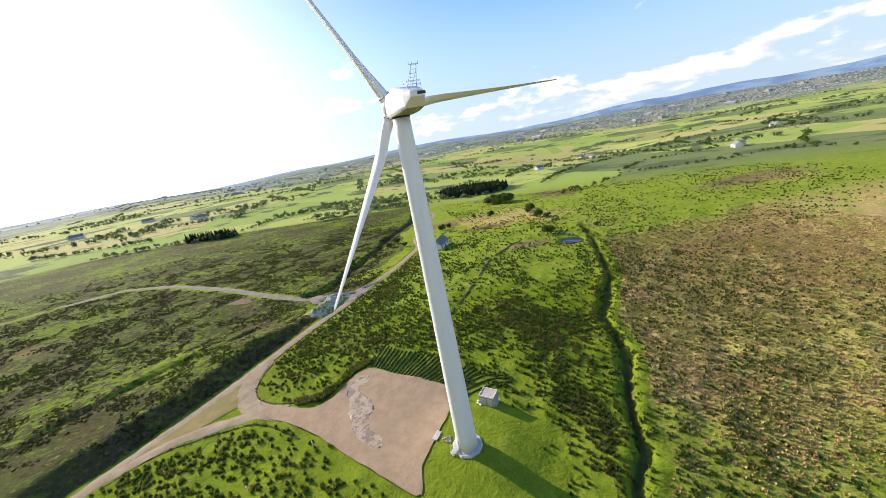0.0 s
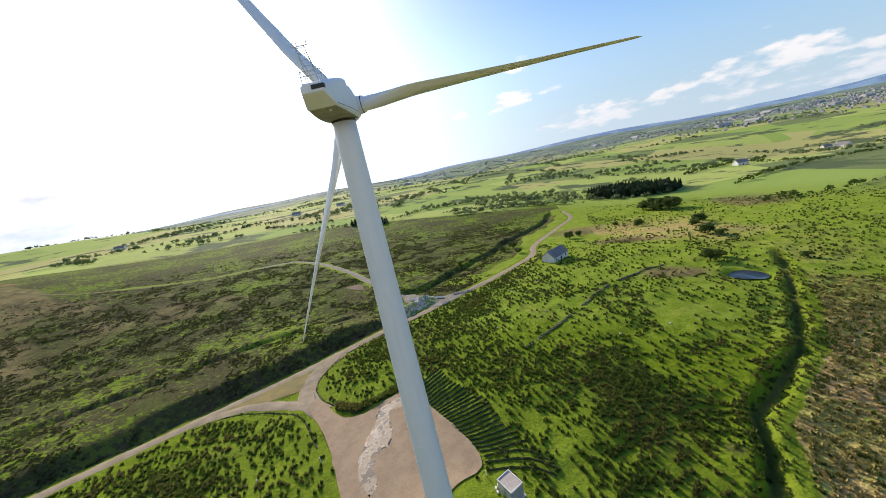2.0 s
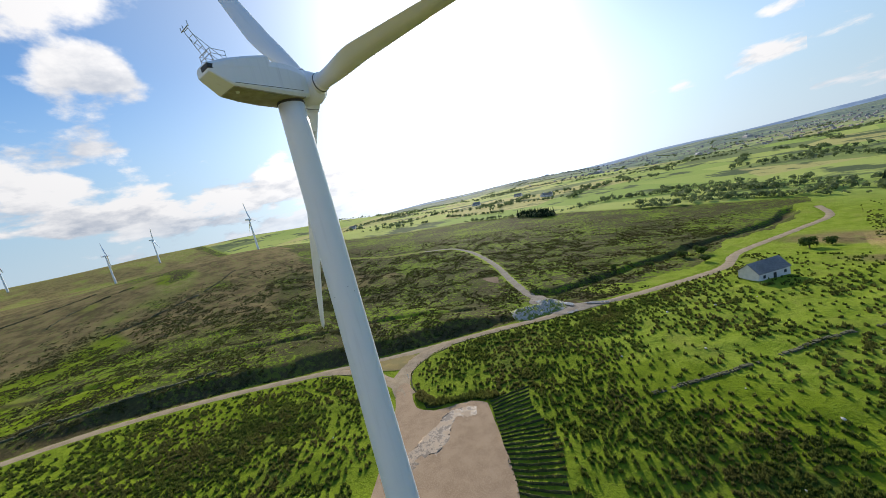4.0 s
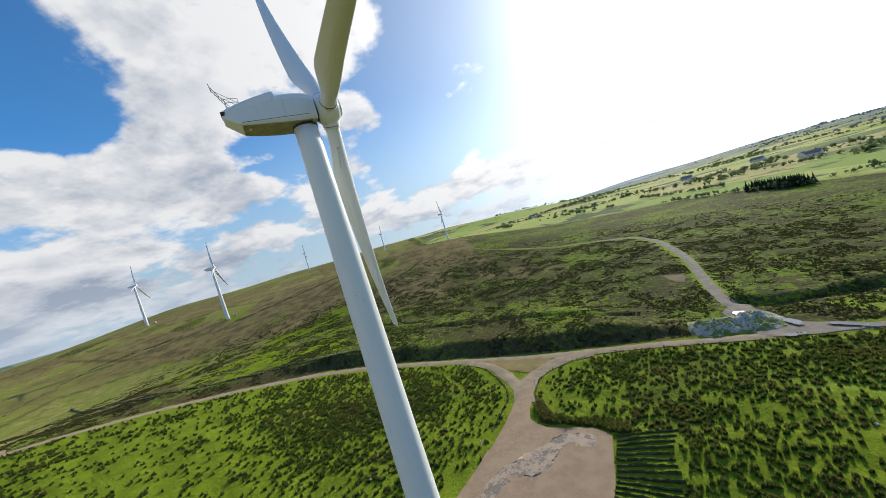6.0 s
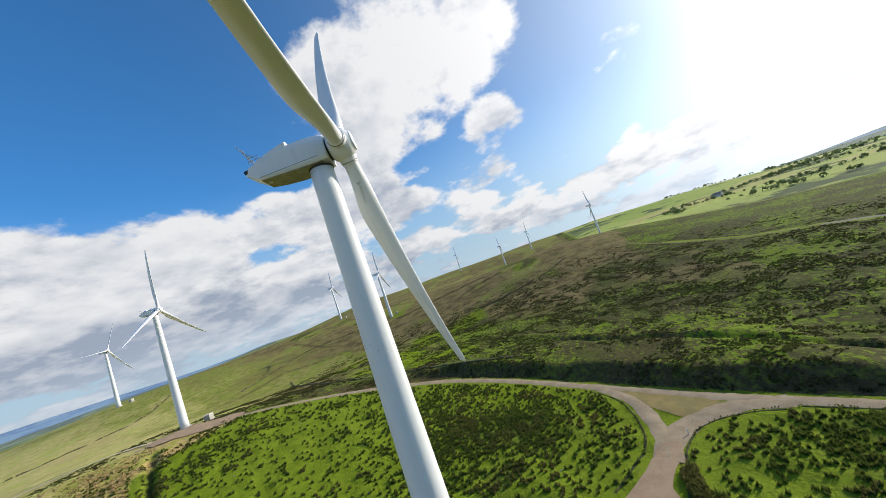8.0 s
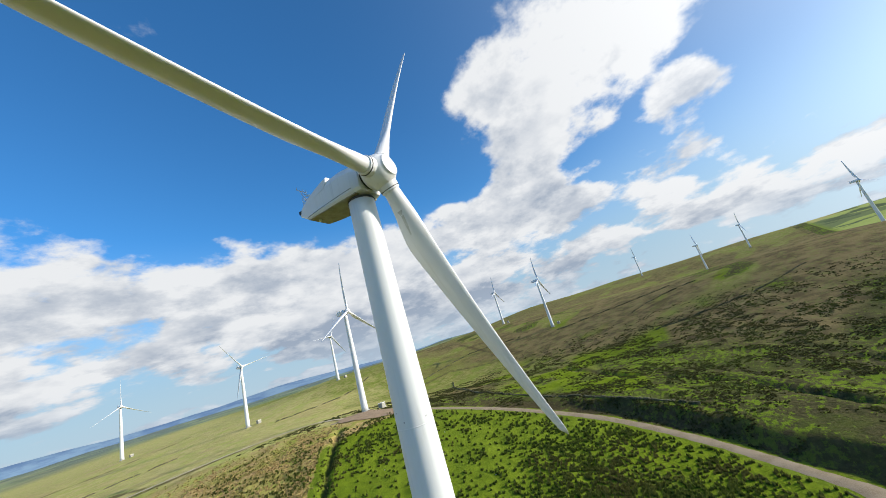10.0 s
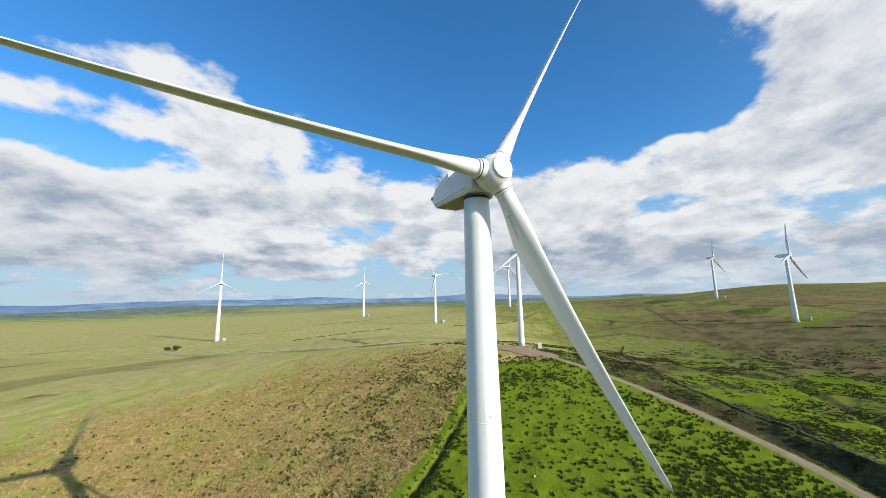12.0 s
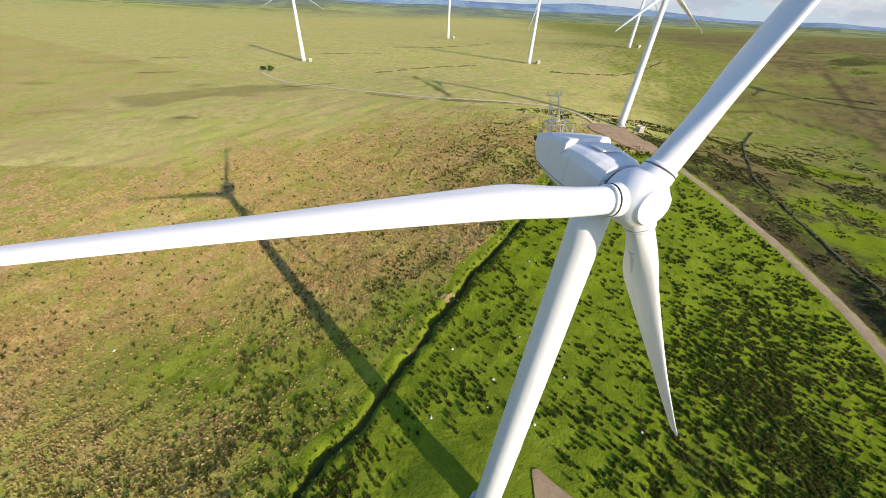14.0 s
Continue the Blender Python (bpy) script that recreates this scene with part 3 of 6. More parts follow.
    rim = np.maximum(smooth01(y, -150, -120), 0.8 * smooth01((-72 + 0.12 * (y + 135) - x + 40 * w1 + 25 * w2) / (1 + 0.008 * np.clip(-y - 135, 0, 400)), -45, 95))
    out["hill"] = np.where(west & (r > 130), 0.95 * rim, zero) * smooth01(r, 130, 170) * (1 - smooth01(r, 1300, 2200))
    edge = np.maximum(np.where(x < -284, 302 + 1.27 * (x + 284), 302 + 0.34 * (x + 284)), 120)     # where the enclosed fields begin
    turf = np.maximum(np.exp(-((((x + 150) / 36) ** 2 + ((y + 78) / 26) ** 2) ** 2)), np.exp(-((((x + 128) / 14) ** 2 + ((y + 40) / 22) ** 2) ** 2)))
    turf = np.where(west & (dm > 14), turf * smooth01(mottle(x, y, 16, 21), 0.36, 0.52), 0.0)
    out["lush"], out["heath"], out["brown"] = np.maximum(out["lush"], 0.9 * turf), out["heath"] * (1 - turf), out["brown"] * (1 - turf)
    out["heath"], out["brown"], out["lush"] = out["heath"] * stay, np.where(west, out["brown"] * stay, out["brown"]), out["lush"] * stay
    out["olive"] = np.where(west, np.maximum(out["olive"], 1 - rim), out["olive"])
    north = (y > 96) & (x < 14 + 0.1 * y) & (sm > 0) & (y < np.minimum(edge, 330))
    out["heath"] = np.where(north & (ds > 3) & (dm > 12 + 6 * w1), 0.85 + 0.3 * w1, out["heath"])
    out["fields"] = np.where(north, 0.0, 1.0)
    pasture = (x > 45) & (y > 100) & (dg > 2) & (r < 520)
    out["lush"] = np.where(pasture | (moor & (y > 60)), 0.85 + 0.2 * w2, out["lush"])
    rough = np.exp(-(((x - 95) / 45) ** 2 + ((y - 150) / 75) ** 2)) + 0.8 * np.exp(-(((x - 60) / 28) ** 2 + ((y - 185) / 30) ** 2)) + 0.9 * np.exp(-(((x - 260) / 60) ** 2 + ((y - 120) / 40) ** 2))
    out["tan"] = np.where(pasture, rough * (0.35 + 0.5 * w1), out["tan"])
    inner = ~east & ~west & ~south & (dm > 2.5)
    out["lush"] = np.where(inner, 0.5 + 0.3 * w2, out["lush"])
    out["rush"] = np.where(inner, 0.02 + 0.26 * rush_beds(x, y) + 0.1 * w1, np.where(pasture, 0.1 + 0.4 * rough * (0.5 + w2), 0.0)) * smooth01(r, 12, 22)
    bank = west & (dm > 3.0) & (dm < 12 + 2 * w1) & (r < 150)
    out["rush"] = np.where(bank, 0.0, out["rush"])
    out["heath"] = np.where(bank, 0.95, out["heath"])
    strip = east & (dg > 1.0) & (dg < 3.2 + 1.2 * w1) & (y < 100)
    out["meadow"] = np.where(pasture | (moor & (y > 55)), 0.85 + 0.25 * w2, np.where(inner, 0.85 * smooth01(y + 10 * w1, 45, 75) - 0.2 * rush_beds(x, y), np.where(strip, 0.15, 0.0)))
    peat_and_shade = np.maximum((1 - smooth01(dg, 0.3, 1.3)) * 0.75, (1 - smooth01(seg_dist(x, y, STREAM)[0] + w1, 0.5, 3.0)) * 0.7)
    peat_and_shade = np.maximum(peat_and_shade, 0.7 * (1 - smooth01(np.hypot((x - 44.5) / 3.0, (y - 24.5) / 2.2) + 0.4 * w1, 0.6, 1.1)))
    # the cutting bank's shade, painted as a darker ground colour
    peat_and_shade = np.maximum(peat_and_shade, np.where(bank & (dm < 10), 0.55, 0.0))
    hags = np.zeros(np.shape(x))
    for line in HAGS:
        d = seg_dist(x, y, line)[0] + 2.2 * (mottle(x, y, 9, 40) - 0.5)
        hags = np.maximum(hags, 0.75 * (1 - smooth01(d, 0.6, 1.2 + 0.006 * r)) * smooth01(mottle(x, y, 22, 41), 0.3, 0.45))
    peat_and_shade = np.maximum(peat_and_shade * (1 - smooth01(r, 250, 400)), hags)
    out["peat_and_shade"] = peat_and_shade
    valley = np.where(x < 0, smooth01(y - np.minimum(edge, 330), -3, 12), smooth01(y + 0.55 * x, 290, 420))
    out["fields"] = out["fields"] * valley * smooth01(r, 240, 300) + (1 - valley) * smooth01(r, 1300, 2200) * 0.8
    # haze tint over the far woods, growing with distance
    out["hazed_woods"] = np.clip(smooth01(r + 300 * wobble(x, y, 330), 1500, 2600) * 0.85, 0, 1)
    return out


def build_ground():
    n, half, k = 736, 4600.0, 40.0
    u = np.linspace(-math.asinh(half / k), math.asinh(half / k), n)
    ax = k * np.sinh(u)
    X, Y = np.meshgrid(ax, ax)
    x, y = X.ravel(), Y.ravel()
    z = ground_z(x, y)
    me = bpy.data.meshes.new("ground")
    me.vertices.add(n * n)
    me.vertices.foreach_set("co", np.column_stack([x, y, z]).ravel())
    i = np.arange(n * n).reshape(n, n)
    quads = np.stack([i[:-1, :-1], i[:-1, 1:], i[1:, 1:], i[1:, :-1]], -1).reshape(-1, 4)
    me.loops.add(quads.size)
    me.loops.foreach_set("vertex_index", quads.ravel())
    me.polygons.add(len(quads))
    me.polygons.foreach_set("loop_start", np.arange(0, quads.size, 4))
    me.polygons.foreach_set("use_smooth", np.ones(len(quads), bool))
    me.update()
    for name, v in land_use(x, y).items():
        a = me.attributes.new(name, "FLOAT", "POINT")
        a.data.foreach_set("value", np.clip(v, 0, 1).astype(np.float32))
    me.materials.append(ground_material())
    return tagged(new("ground", me), "rolling upland moor with grass, rushes and heather", "ground", kind="structure")


build_ground()


# ---- tracks and the gravel pad ----
def track_material(name, a, b, wear, rough=0.92):
    n = Nodes(name, rough)
    pos = n.coords()
    wide, fine = n.noise(0.35, 5, 0.6, pos), n.noise(5.0, 4, 0.6, pos)
    c = n.mix(n.ramp(wide, 0.35, 0.65), a, b)
    c = n.mix(n.ramp(fine, 0.4, 0.7, 0, 0.5), c, wear)
    n.colour(c).bump(fine, 0.35, 0.05)
    n.bsdf.inputs["Specular IOR Level"].default_value = 0.08
    return n.mat


M_TRACK = track_material("stone_track", (0.24, 0.185, 0.115), (0.315, 0.25, 0.165), (0.38, 0.32, 0.235))
M_GREY_TRACK = track_material("grey_rolled_stone", (0.18, 0.155, 0.12), (0.25, 0.22, 0.175), (0.32, 0.285, 0.235))
M_PALE_TRACK = track_material("bleached_stone_track", (0.5, 0.42, 0.26), (0.6, 0.52, 0.34), (0.64, 0.57, 0.42))
M_PAD = track_material("reddish_gravel", (0.27, 0.19, 0.118), (0.34, 0.245, 0.155), (0.4, 0.305, 0.21))
def silt_material():
    n = Nodes("wet_silt", 0.5)
    pos = n.coords()
    wet = n.ramp(n.maths("ADD", n.maths("MULTIPLY", n.noise(0.45, 4, 0.6, pos), 0.65), n.maths("MULTIPLY", n.noise(2.2, 4, 0.6, pos), 0.35)), 0.44, 0.56)
    n.colour(n.mix(wet, n.mix(n.noise(5.0, 4, 0.6, pos), (0.34, 0.255, 0.17), (0.43, 0.335, 0.235)), n.mix(n.noise(1.4, 4, 0.6, pos), (0.15, 0.115, 0.08), (0.3, 0.25, 0.19))))
    n.link(n.ramp(wet, 0.0, 1.0, 0.9, 0.16), n.bsdf.inputs["Roughness"])
    return n.mat


M_SILT = silt_material()
M_EARTH = track_material("bare_peaty_earth", (0.13, 0.09, 0.055), (0.2, 0.14, 0.09), (0.25, 0.19, 0.13))
M_VERGE = track_material("thin_dry_grass", (0.2, 0.16, 0.07), (0.27, 0.2, 0.08), (0.17, 0.18, 0.05))


def densify(line, step):
    out = []
    p = [Vector((a, b, 0)) for a, b in line]
    p = [p[0] * 2 - p[1]] + p + [p[-1] * 2 - p[-2]]
    for a, b, c, d in zip(p, p[1:], p[2:], p[3:]):
        m = max(1, int((c - b).length / step))
        for i in range(m):
            t = i / m
            q = 0.5 * ((2 * b) + (c - a) * t + (2 * a - 5 * b + 4 * c - d) * t * t + (3 * b - a - 3 * c + d) * t ** 3)
            out.append((q.x, q.y))
    out.append(line[-1])
    return out


def ribbon(name, line, width, material, label, category, lift=0.1, ragged=0.5, kind="structure", step=1.2):
    pts = densify(line, step)
    rng = random.Random(len(line) * 7 + int(width * 10))
    verts, faces, across = [], [], 5
    f1, f2 = rng.uniform(0.3, 0.6), rng.uniform(0.9, 1.3)
    for i, (x, y) in enumerate(pts):
        a, b = pts[max(i - 1, 0)], pts[min(i + 1, len(pts) - 1)]
        d = Vector((b[0] - a[0], b[1] - a[1])).normalized()
        nx, ny = -d.y, d.x
        wl, wr = (width / 2 + ragged * 0.5 * math.sin(i * f1 + f2 * k) * math.sin(i * f2 + k) for k in (1, 2))
        for j in range(across):
            s = -wl + (wl + wr) * j / (across - 1)
            verts.append((x + nx * s, y + ny * s))
    co = np.array(verts)
    z = ground_z(co[:, 0], co[:, 1])
    rut = np.tile([-0.12, 0.0, 0.05, 0.0, -0.12], len(pts))
    me = bpy.data.meshes.new(name)
    for i in range(len(pts) - 1):
        for j in range(across - 1):
            k = i * across + j
            faces.append((k, k + 1, k + across + 1, k + across))
    me.from_pydata([(a, b, c + lift + e) for (a, b), c, e in zip(verts, z, rut)], [], faces)
    me.polygons.foreach_set("use_smooth", [True] * len(me.polygons))
    me.materials.append(material)
    return tagged(new(name, me), label, category, kind=kind)


def patch(name, poly, material, label, category, lift=0.09, cell=1.2, jag=0.5, kind="structure"):
    """A sheet that follows the ground inside an outline."""
    p = np.array(densify(poly + poly[:1], 2.0))
    lo, hi = p.min(0) - 1, p.max(0) + 1
    nx, ny = int((hi[0] - lo[0]) / cell) + 2, int((hi[1] - lo[1]) / cell) + 2
    xs, ys = np.meshgrid(lo[0] + cell * np.arange(nx), lo[1] + cell * np.arange(ny))
    x, y = xs.ravel(), ys.ravel()
    x, y = x + 0.3 * cell * wobble(y, x, 1.9), y + 0.3 * cell * wobble(x, y, 2.3)
    keep = inside(x + jag * wobble(x, y, 2.1), y + jag * wobble(x, y, 2.7, 4), [tuple(q) for q in p])
    quads = [q for j in range(ny - 1) for i in range(nx - 1) for q in [(j * nx + i, j * nx + i + 1, (j + 1) * nx + i + 1, (j + 1) * nx + i)] if sum(keep[v] for v in q) >= 3]
    used = collections.Counter(v for q in quads for v in q)
    # the rim is drawn onto the outline
    for v in [v for v, c in used.items() if c < 4]:
        a, b = p[:-1], p[1:]
        d = b - a
        w = np.clip(((x[v] - a[:, 0]) * d[:, 0] + (y[v] - a[:, 1]) * d[:, 1]) / np.maximum((d ** 2).sum(1), 1e-9), 0, 1)
        near = a + d * w[:, None]
        k = np.argmin(np.hypot(near[:, 0] - x[v], near[:, 1] - y[v]))
        if math.hypot(near[k, 0] - x[v], near[k, 1] - y[v]) < 1.6 * cell + jag * 0.3:
            n_x, n_y = near[k]
            x[v], y[v] = n_x + 0.5 * jag * wobble(n_x, n_y, 1.3), n_y + 0.5 * jag * wobble(n_y, n_x, 1.5)
    z = ground_z(x, y) + lift
    index, verts, faces = {}, [], []
    for q in quads:
        f = []
        for v in q:
            if v not in index:
                index[v] = len(verts)
                verts.append((x[v], y[v], z[v]))
            f.append(index[v])
        faces.append(f)
    me = bpy.data.meshes.new(name)
    me.from_pydata(verts, [], faces)
    me.polygons.foreach_set("use_smooth", [True] * len(faces))
    me.materials.append(material)
    return tagged(new(name, me), label, category, kind=kind)


ribbon("road_main", MAIN_TRACK, 3.7, M_TRACK, "pale stone access track across the moor", "track")
ribbon("road_side", SIDE_TRACK[:8], 3.4, M_GREY_TRACK, "grey stone side track curving over the moor", "track", 0.13)
ribbon("road_moor", SIDE_TRACK[7:], 1.9, M_VERGE, "faint worn path fading out over the heather", "track", 0.2, 0.9)
ribbon("road_field_edge", FIELD_EDGE, 3.0, M_VERGE, "pale grassy track along the edge of the fields", "track", 0.5, 1.2)
ribbon("road_farm", FARM_TRACK, 2.4, M_PALE_TRACK, "faint stone track through rough grass", "track", 0.4, 0.9)
patch("gravel_yard", [(-52, 103.5), (-47, 96.5), (-44, 90), (-36, 86), (-28, 82), (-22, 87), (-13, 101), (-9, 108), (-16.6, 98.5), (-22.6, 95.5), (-27, 92.8), (-34, 94.5), (-39.8, 96), (-46, 100)],
      M_GREY_TRACK, "grey stony yard round a spoil heap at the junction", "gravel yard", 0.15, 0.8, 0.6)
ribbon("road_lane", LANE_A, 5.0, M_TRACK, "gravel lane joining the turbine pad to the track", "track", 0.16)
ribbon("road_slip", LANE_B, 3.6, M_TRACK, "gravel slip lane beside a grass triangle", "track", 0.14)
patch("grass_triangle", [(-52, 34), (-55, 43), (-66, 33), (-74, 22), (-60, 28.5)], M_VERGE, "triangle of thin dry grass between the lanes", "verge", 0.07)
patch("gravel_pad", PAD, M_PAD, "reddish gravel crane pad beside the turbine", "gravel pad", 0.2, 0.5, 0.25)
patch("silt_stain", [(-20.5, 31.5), (-18.5, 29), (-21, 25), (-18, 19), (-19, 13), (-15.5, 7), (-17, 4.5), (-21, 9), (-23, 15), (-23.5, 21), (-25, 25), (-23, 29)],
      M_SILT, "dark wet silt washed over the gravel", "silt", 0.212, 0.45, 1.1)
patch("bare_patch", [(-89, 113), (-82, 117), (-77, 113), (-74, 108.5), (-79, 109), (-84, 111)], M_EARTH, "bare stony lay-by beside the track", "gravel", 0.1)
patch("turbine_apron", [(-84, -146), (-70, -150), (-64, -142), (-70, -130), (-80, -120), (-90, -124), (-86, -136)], M_PAD, "gravel apron at a neighbouring turbine", "gravel pad", 0.3)

# ---- wind turbines ----
HUB_Z, R_BLADE, OVERHANG, TILT, YAW = 60.19, 32.1, 2.66, 5.1, 14.7
BLADES = (58.5, 178.5, -61.5)


def blade_section(s, n=24):
    """The blade's closed outline at a share s of its length."""
    rad = 0.9 + (R_BLADE - 0.9) * s
    grown = min(1, max(0, (s - 0.03) / 0.2))
    round_ = 1 - grown * grown * (3 - 2 * grown)
    chord = 1.5 * round_ + (1 - round_) * (3.0 - 2.35 * s ** 0.9)
    if s > 0.965:
        chord *= max(0.12, 1 - ((s - 0.965) / 0.035) ** 2)
    thick = 1.5 * round_ + (1 - round_) * chord * (0.37 - 0.16 * s)
    twist = radians(74 - 14 * (1 - min(1, s / 0.6)))
    bend = 1.44 * s ** 2.2
    ring = []
    for k in range(n):
        a = 2 * math.pi * k / n
        cx, cy = 0.5 * math.cos(a), 0.5 * math.sin(a)
        taper = 1 - (1 - round_) * 0.75 * max(0, -math.cos(a)) ** 1.5
        px = cx * chord - (1 - round_) * 0.2 * chord
        py = cy * thick * taper + (1 - round_) * 0.04 * chord * math.cos(a)
        c, t = math.cos(twist), math.sin(twist)
        ring.append((px * c - py * t, px * t + py * c + bend, rad))
    return ring


def blade_mesh():
    bm = bmesh.new()
    rings(bm, [blade_section(i / 37) for i in range(38)])
    return mesh_from(bm, "blade", M_BLADE, True)


def blade_mark(s0, s1, k0, width):
    """A thin stain lying on the blade's skin."""
    bm = bmesh.new()
    rows = []
    for i in range(5):
        s = s0 + (s1 - s0) * i / 4
        ring = [Vector(p) for p in blade_section(s, 96)]
        mid = sum(ring, Vector()) / len(ring)
        wide = max(1, round(width * (1 - 0.5 * i / 4)))
        rows.append([bm.verts.new(mid + (ring[(k0 + round(j * wide / 2)) % 96] - mid) * 1.006) for j in range(-2, 3)])
    for a, b in zip(rows, rows[1:]):
        for j in range(4):
            bm.faces.new((a[j], a[j + 1], b[j + 1], b[j]))
    bmesh.ops.recalc_face_normals(bm, faces=bm.faces)
    return bm


def hub_mesh():
    bm = bmesh.new()
    prof = [(-1.2, 1.15), (-1.05, 1.35), (-0.7, 1.52), (-0.2, 1.6), (0.3, 1.57), (0.7, 1.42), (1.0, 1.2), (1.12, 1.06), (1.2, 1.02), (1.3, 0.98), (1.33, 0.9), (1.36, 0.02)]
    rings(bm, [[(r * math.cos(2 * math.pi * i / 40), y, r * math.sin(2 * math.pi * i / 40)) for i in range(40)] for y, r in prof])
    for k in BLADES:
        res = bmesh.ops.create_cone(bm, cap_ends=True, segments=36, radius1=0.98, radius2=0.9, depth=1.0)
        bmesh.ops.transform(bm, matrix=Matrix.Rotation(radians(k - 90), 4, "Y") @ Matrix.Translation((0, 0, 1.2)), verts=res["verts"])
    me = mesh_from(bm, "hub", M_NACELLE, True)
    me.set_sharp_from_angle(angle=radians(35))
    return me


def nacelle_mesh():
    bm = bmesh.new()
    # along the axis, half width, bottom, top, corner cut
    prof = [(-6.98, 0.92, -0.26, 0.36, 0.12), (-6.85, 0.97, -0.38, 0.42, 0.16), (-5.6, 1.34, -1.24, 0.8, 0.32), (-4.0, 1.56, -1.38, 1.15, 0.42), (-2.4, 1.68, -1.47, 1.38, 0.5),
            (-0.6, 1.7, -1.5, 1.48, 0.52), (0.5, 1.62, -1.46, 1.44, 0.55), (1.3, 1.42, -1.34, 1.34, 0.58)]
    secs = []
    for y, w, b, t, c in prof:
        secs.append([(-w + c * 0.3, y, b), (w - c * 0.3, y, b), (w, y, b + c * 0.5), (w, y, t - c * 1.6), (w - c * 0.35, y, t - c * 0.55), (w - c, y, t - 0.12), (w - c * 1.9, y, t),
                     (-w + c * 1.9, y, t), (-w + c, y, t - 0.12), (-w + c * 0.35, y, t - c * 0.55), (-w, y, t - c * 1.6), (-w, y, b + c * 0.5)])
    rings(bm, secs)
    bmesh.ops.bevel(bm, geom=[e for e in bm.edges], offset=0.035, segments=1, affect="EDGES")
    return mesh_from(bm, "nacelle", M_NACELLE)


def build_turbine():
    root = empty("wind_turbine", pose(0, 0, 0, 0, 0, YAW))
    bm = bmesh.new()
    zs = np.linspace(0.45, 58.5, 24)
    rings(bm, [circle(1.95 - 0.77 * (z - 0.45) / 58.05, z, 64) for z in zs])
    part("tower", bm, M_PAINT, root, "white tapered steel tower", True)
    for z in (19.4, 39.4):
        bm = bmesh.new()
        r = 1.95 - 0.77 * (z - 0.45) / 57.9
        rings(bm, [circle(r + 0.002, z - 0.04, 64), circle(r + 0.012, z - 0.03, 64), circle(r + 0.012, z + 0.03, 64), circle(r + 0.002, z + 0.04, 64)])
        part("tower_flange", bm, M_PAINT, root, "", True)
    rng = random.Random(5)
    for k in range(9):
        a, z = rng.uniform(0, 6.3), 39.55 + rng.uniform(0, 1.6) + (3 if k % 3 == 0 else 0)
        r = 1.95 - 0.77 * (z - 0.45) / 57.9 + 0.004
        bm = bmesh.new()
        box(bm, (0.012, rng.uniform(0.08, 0.2), rng.uniform(0.05, 0.12)), (0, 0, 0), 0.003)
        part("scuff_mark", bm, M_STEEL, root, "small dark scuff on the paint", at=Matrix.Rotation(a, 4, "Z") @ Matrix.Translation((r, 0, z)))
    bm = bmesh.new()
    rings(bm, [circle(1.2, 58.4, 48), circle(1.23, 58.42, 48), circle(1.23, 58.55, 48), circle(1.2, 58.6, 48)])
    part("yaw_collar", bm, M_SEAM, root, "dark yaw bearing collar")
    nac = new("nacelle", nacelle_mesh())
    nac.parent, nac.matrix_basis = root, pose(0, 0, HUB_Z)
    tagged(nac, "white faceted nacelle with a tapered tail")
    bm = bmesh.new()
    rings(bm, [[(-w, y, b - 0.05), (w, y, b - 0.05), (w, y, b + 0.06), (-w, y, b + 0.06)] for y, w, b in ((-5.55, 1.18, -1.25), (-4.0, 1.4, -1.4), (-2.4, 1.51, -1.49), (-0.6, 1.52, -1.52), (0.7, 1.43, -1.46))])
    part("belly_panel", bm, M_BELLY, nac, "brown underside panel")
    bm = bmesh.new()
    for s in (-1, 1):
        rings(bm, [[(s * (w + 0.012), y, b + e) for e in (0.0, 0.035)] + [(s * (w - 0.05), y, b + e) for e in (0.035, 0.0)] for y, w, b in
                   ((-5.5, 1.37, -1.06), (-4.0, 1.565, -1.1), (-2.4, 1.685, -1.1), (-0.6, 1.705, -1.06), (0.5, 1.625, -1.0))])
    part("side_seam", bm, M_SEAM, nac, "dark seam along the lower hull")
    bm = bmesh.new()
    rings(bm, [[(-w, y, b), (w, y, b), (w - 0.04, y, t - 0.24), (w - 0.3, y, t), (-w + 0.3, y, t), (-w + 0.04, y, t - 0.24)] for y, w, b, t in
               ((-6.9, 0.975, -0.05, 0.46), (-5.5, 1.365, 0.1, 0.88), (-4.0, 1.575, 0.3, 1.25), (-2.6, 1.69, 0.5, 1.56), (-2.25, 1.7, 0.9, 1.6), (-2.2, 1.68, 1.0, 1.5))])
    part("roof_cover", bm, M_NACELLE, nac, "sloping tail cowl as wide as the hull, stepped at its front")
    bm = bmesh.new()
    box(bm, (1.3, 1.2, 0.1), (0, -0.7, 1.58), 0.03)
    part("roof_hatch", bm, M_NACELLE, nac, "square roof hatch")
    bm = bmesh.new()
    box(bm, (1.06, 0.5, 0.34), (0.5, -6.78, 0.1), 0.02)
    part("rear_vent", bm, M_SEAM, nac, "dark rear vent slot")
    bm = bmesh.new()
    rod(bm, (0.45, -5.0, -1.25), (0.45, -5.0, -1.48), 0.14, 12)
    part("drain_cap", bm, M_PAINT, nac, "small white cap under the tail")
    bm = bmesh.new()
    rod(bm, (0, 1.25, -0.02), (0, 1.5, 0.0), 1.12, 32)
    part("rotor_seal", bm, M_SEAM, nac, "dark gap behind the hub")
    bm = bmesh.new()
    for x in (-0.42, 0.42):
        rod(bm, (x, -6.0, 0.75), (x * 0.8, -7.25, 3.0), 0.03, 6)
    for i in range(5):
        f = 0.3 + 0.165 * i
        w, y, z = 0.42 - 0.084 * f, -6.0 - 1.25 * f, 0.75 + 2.25 * f
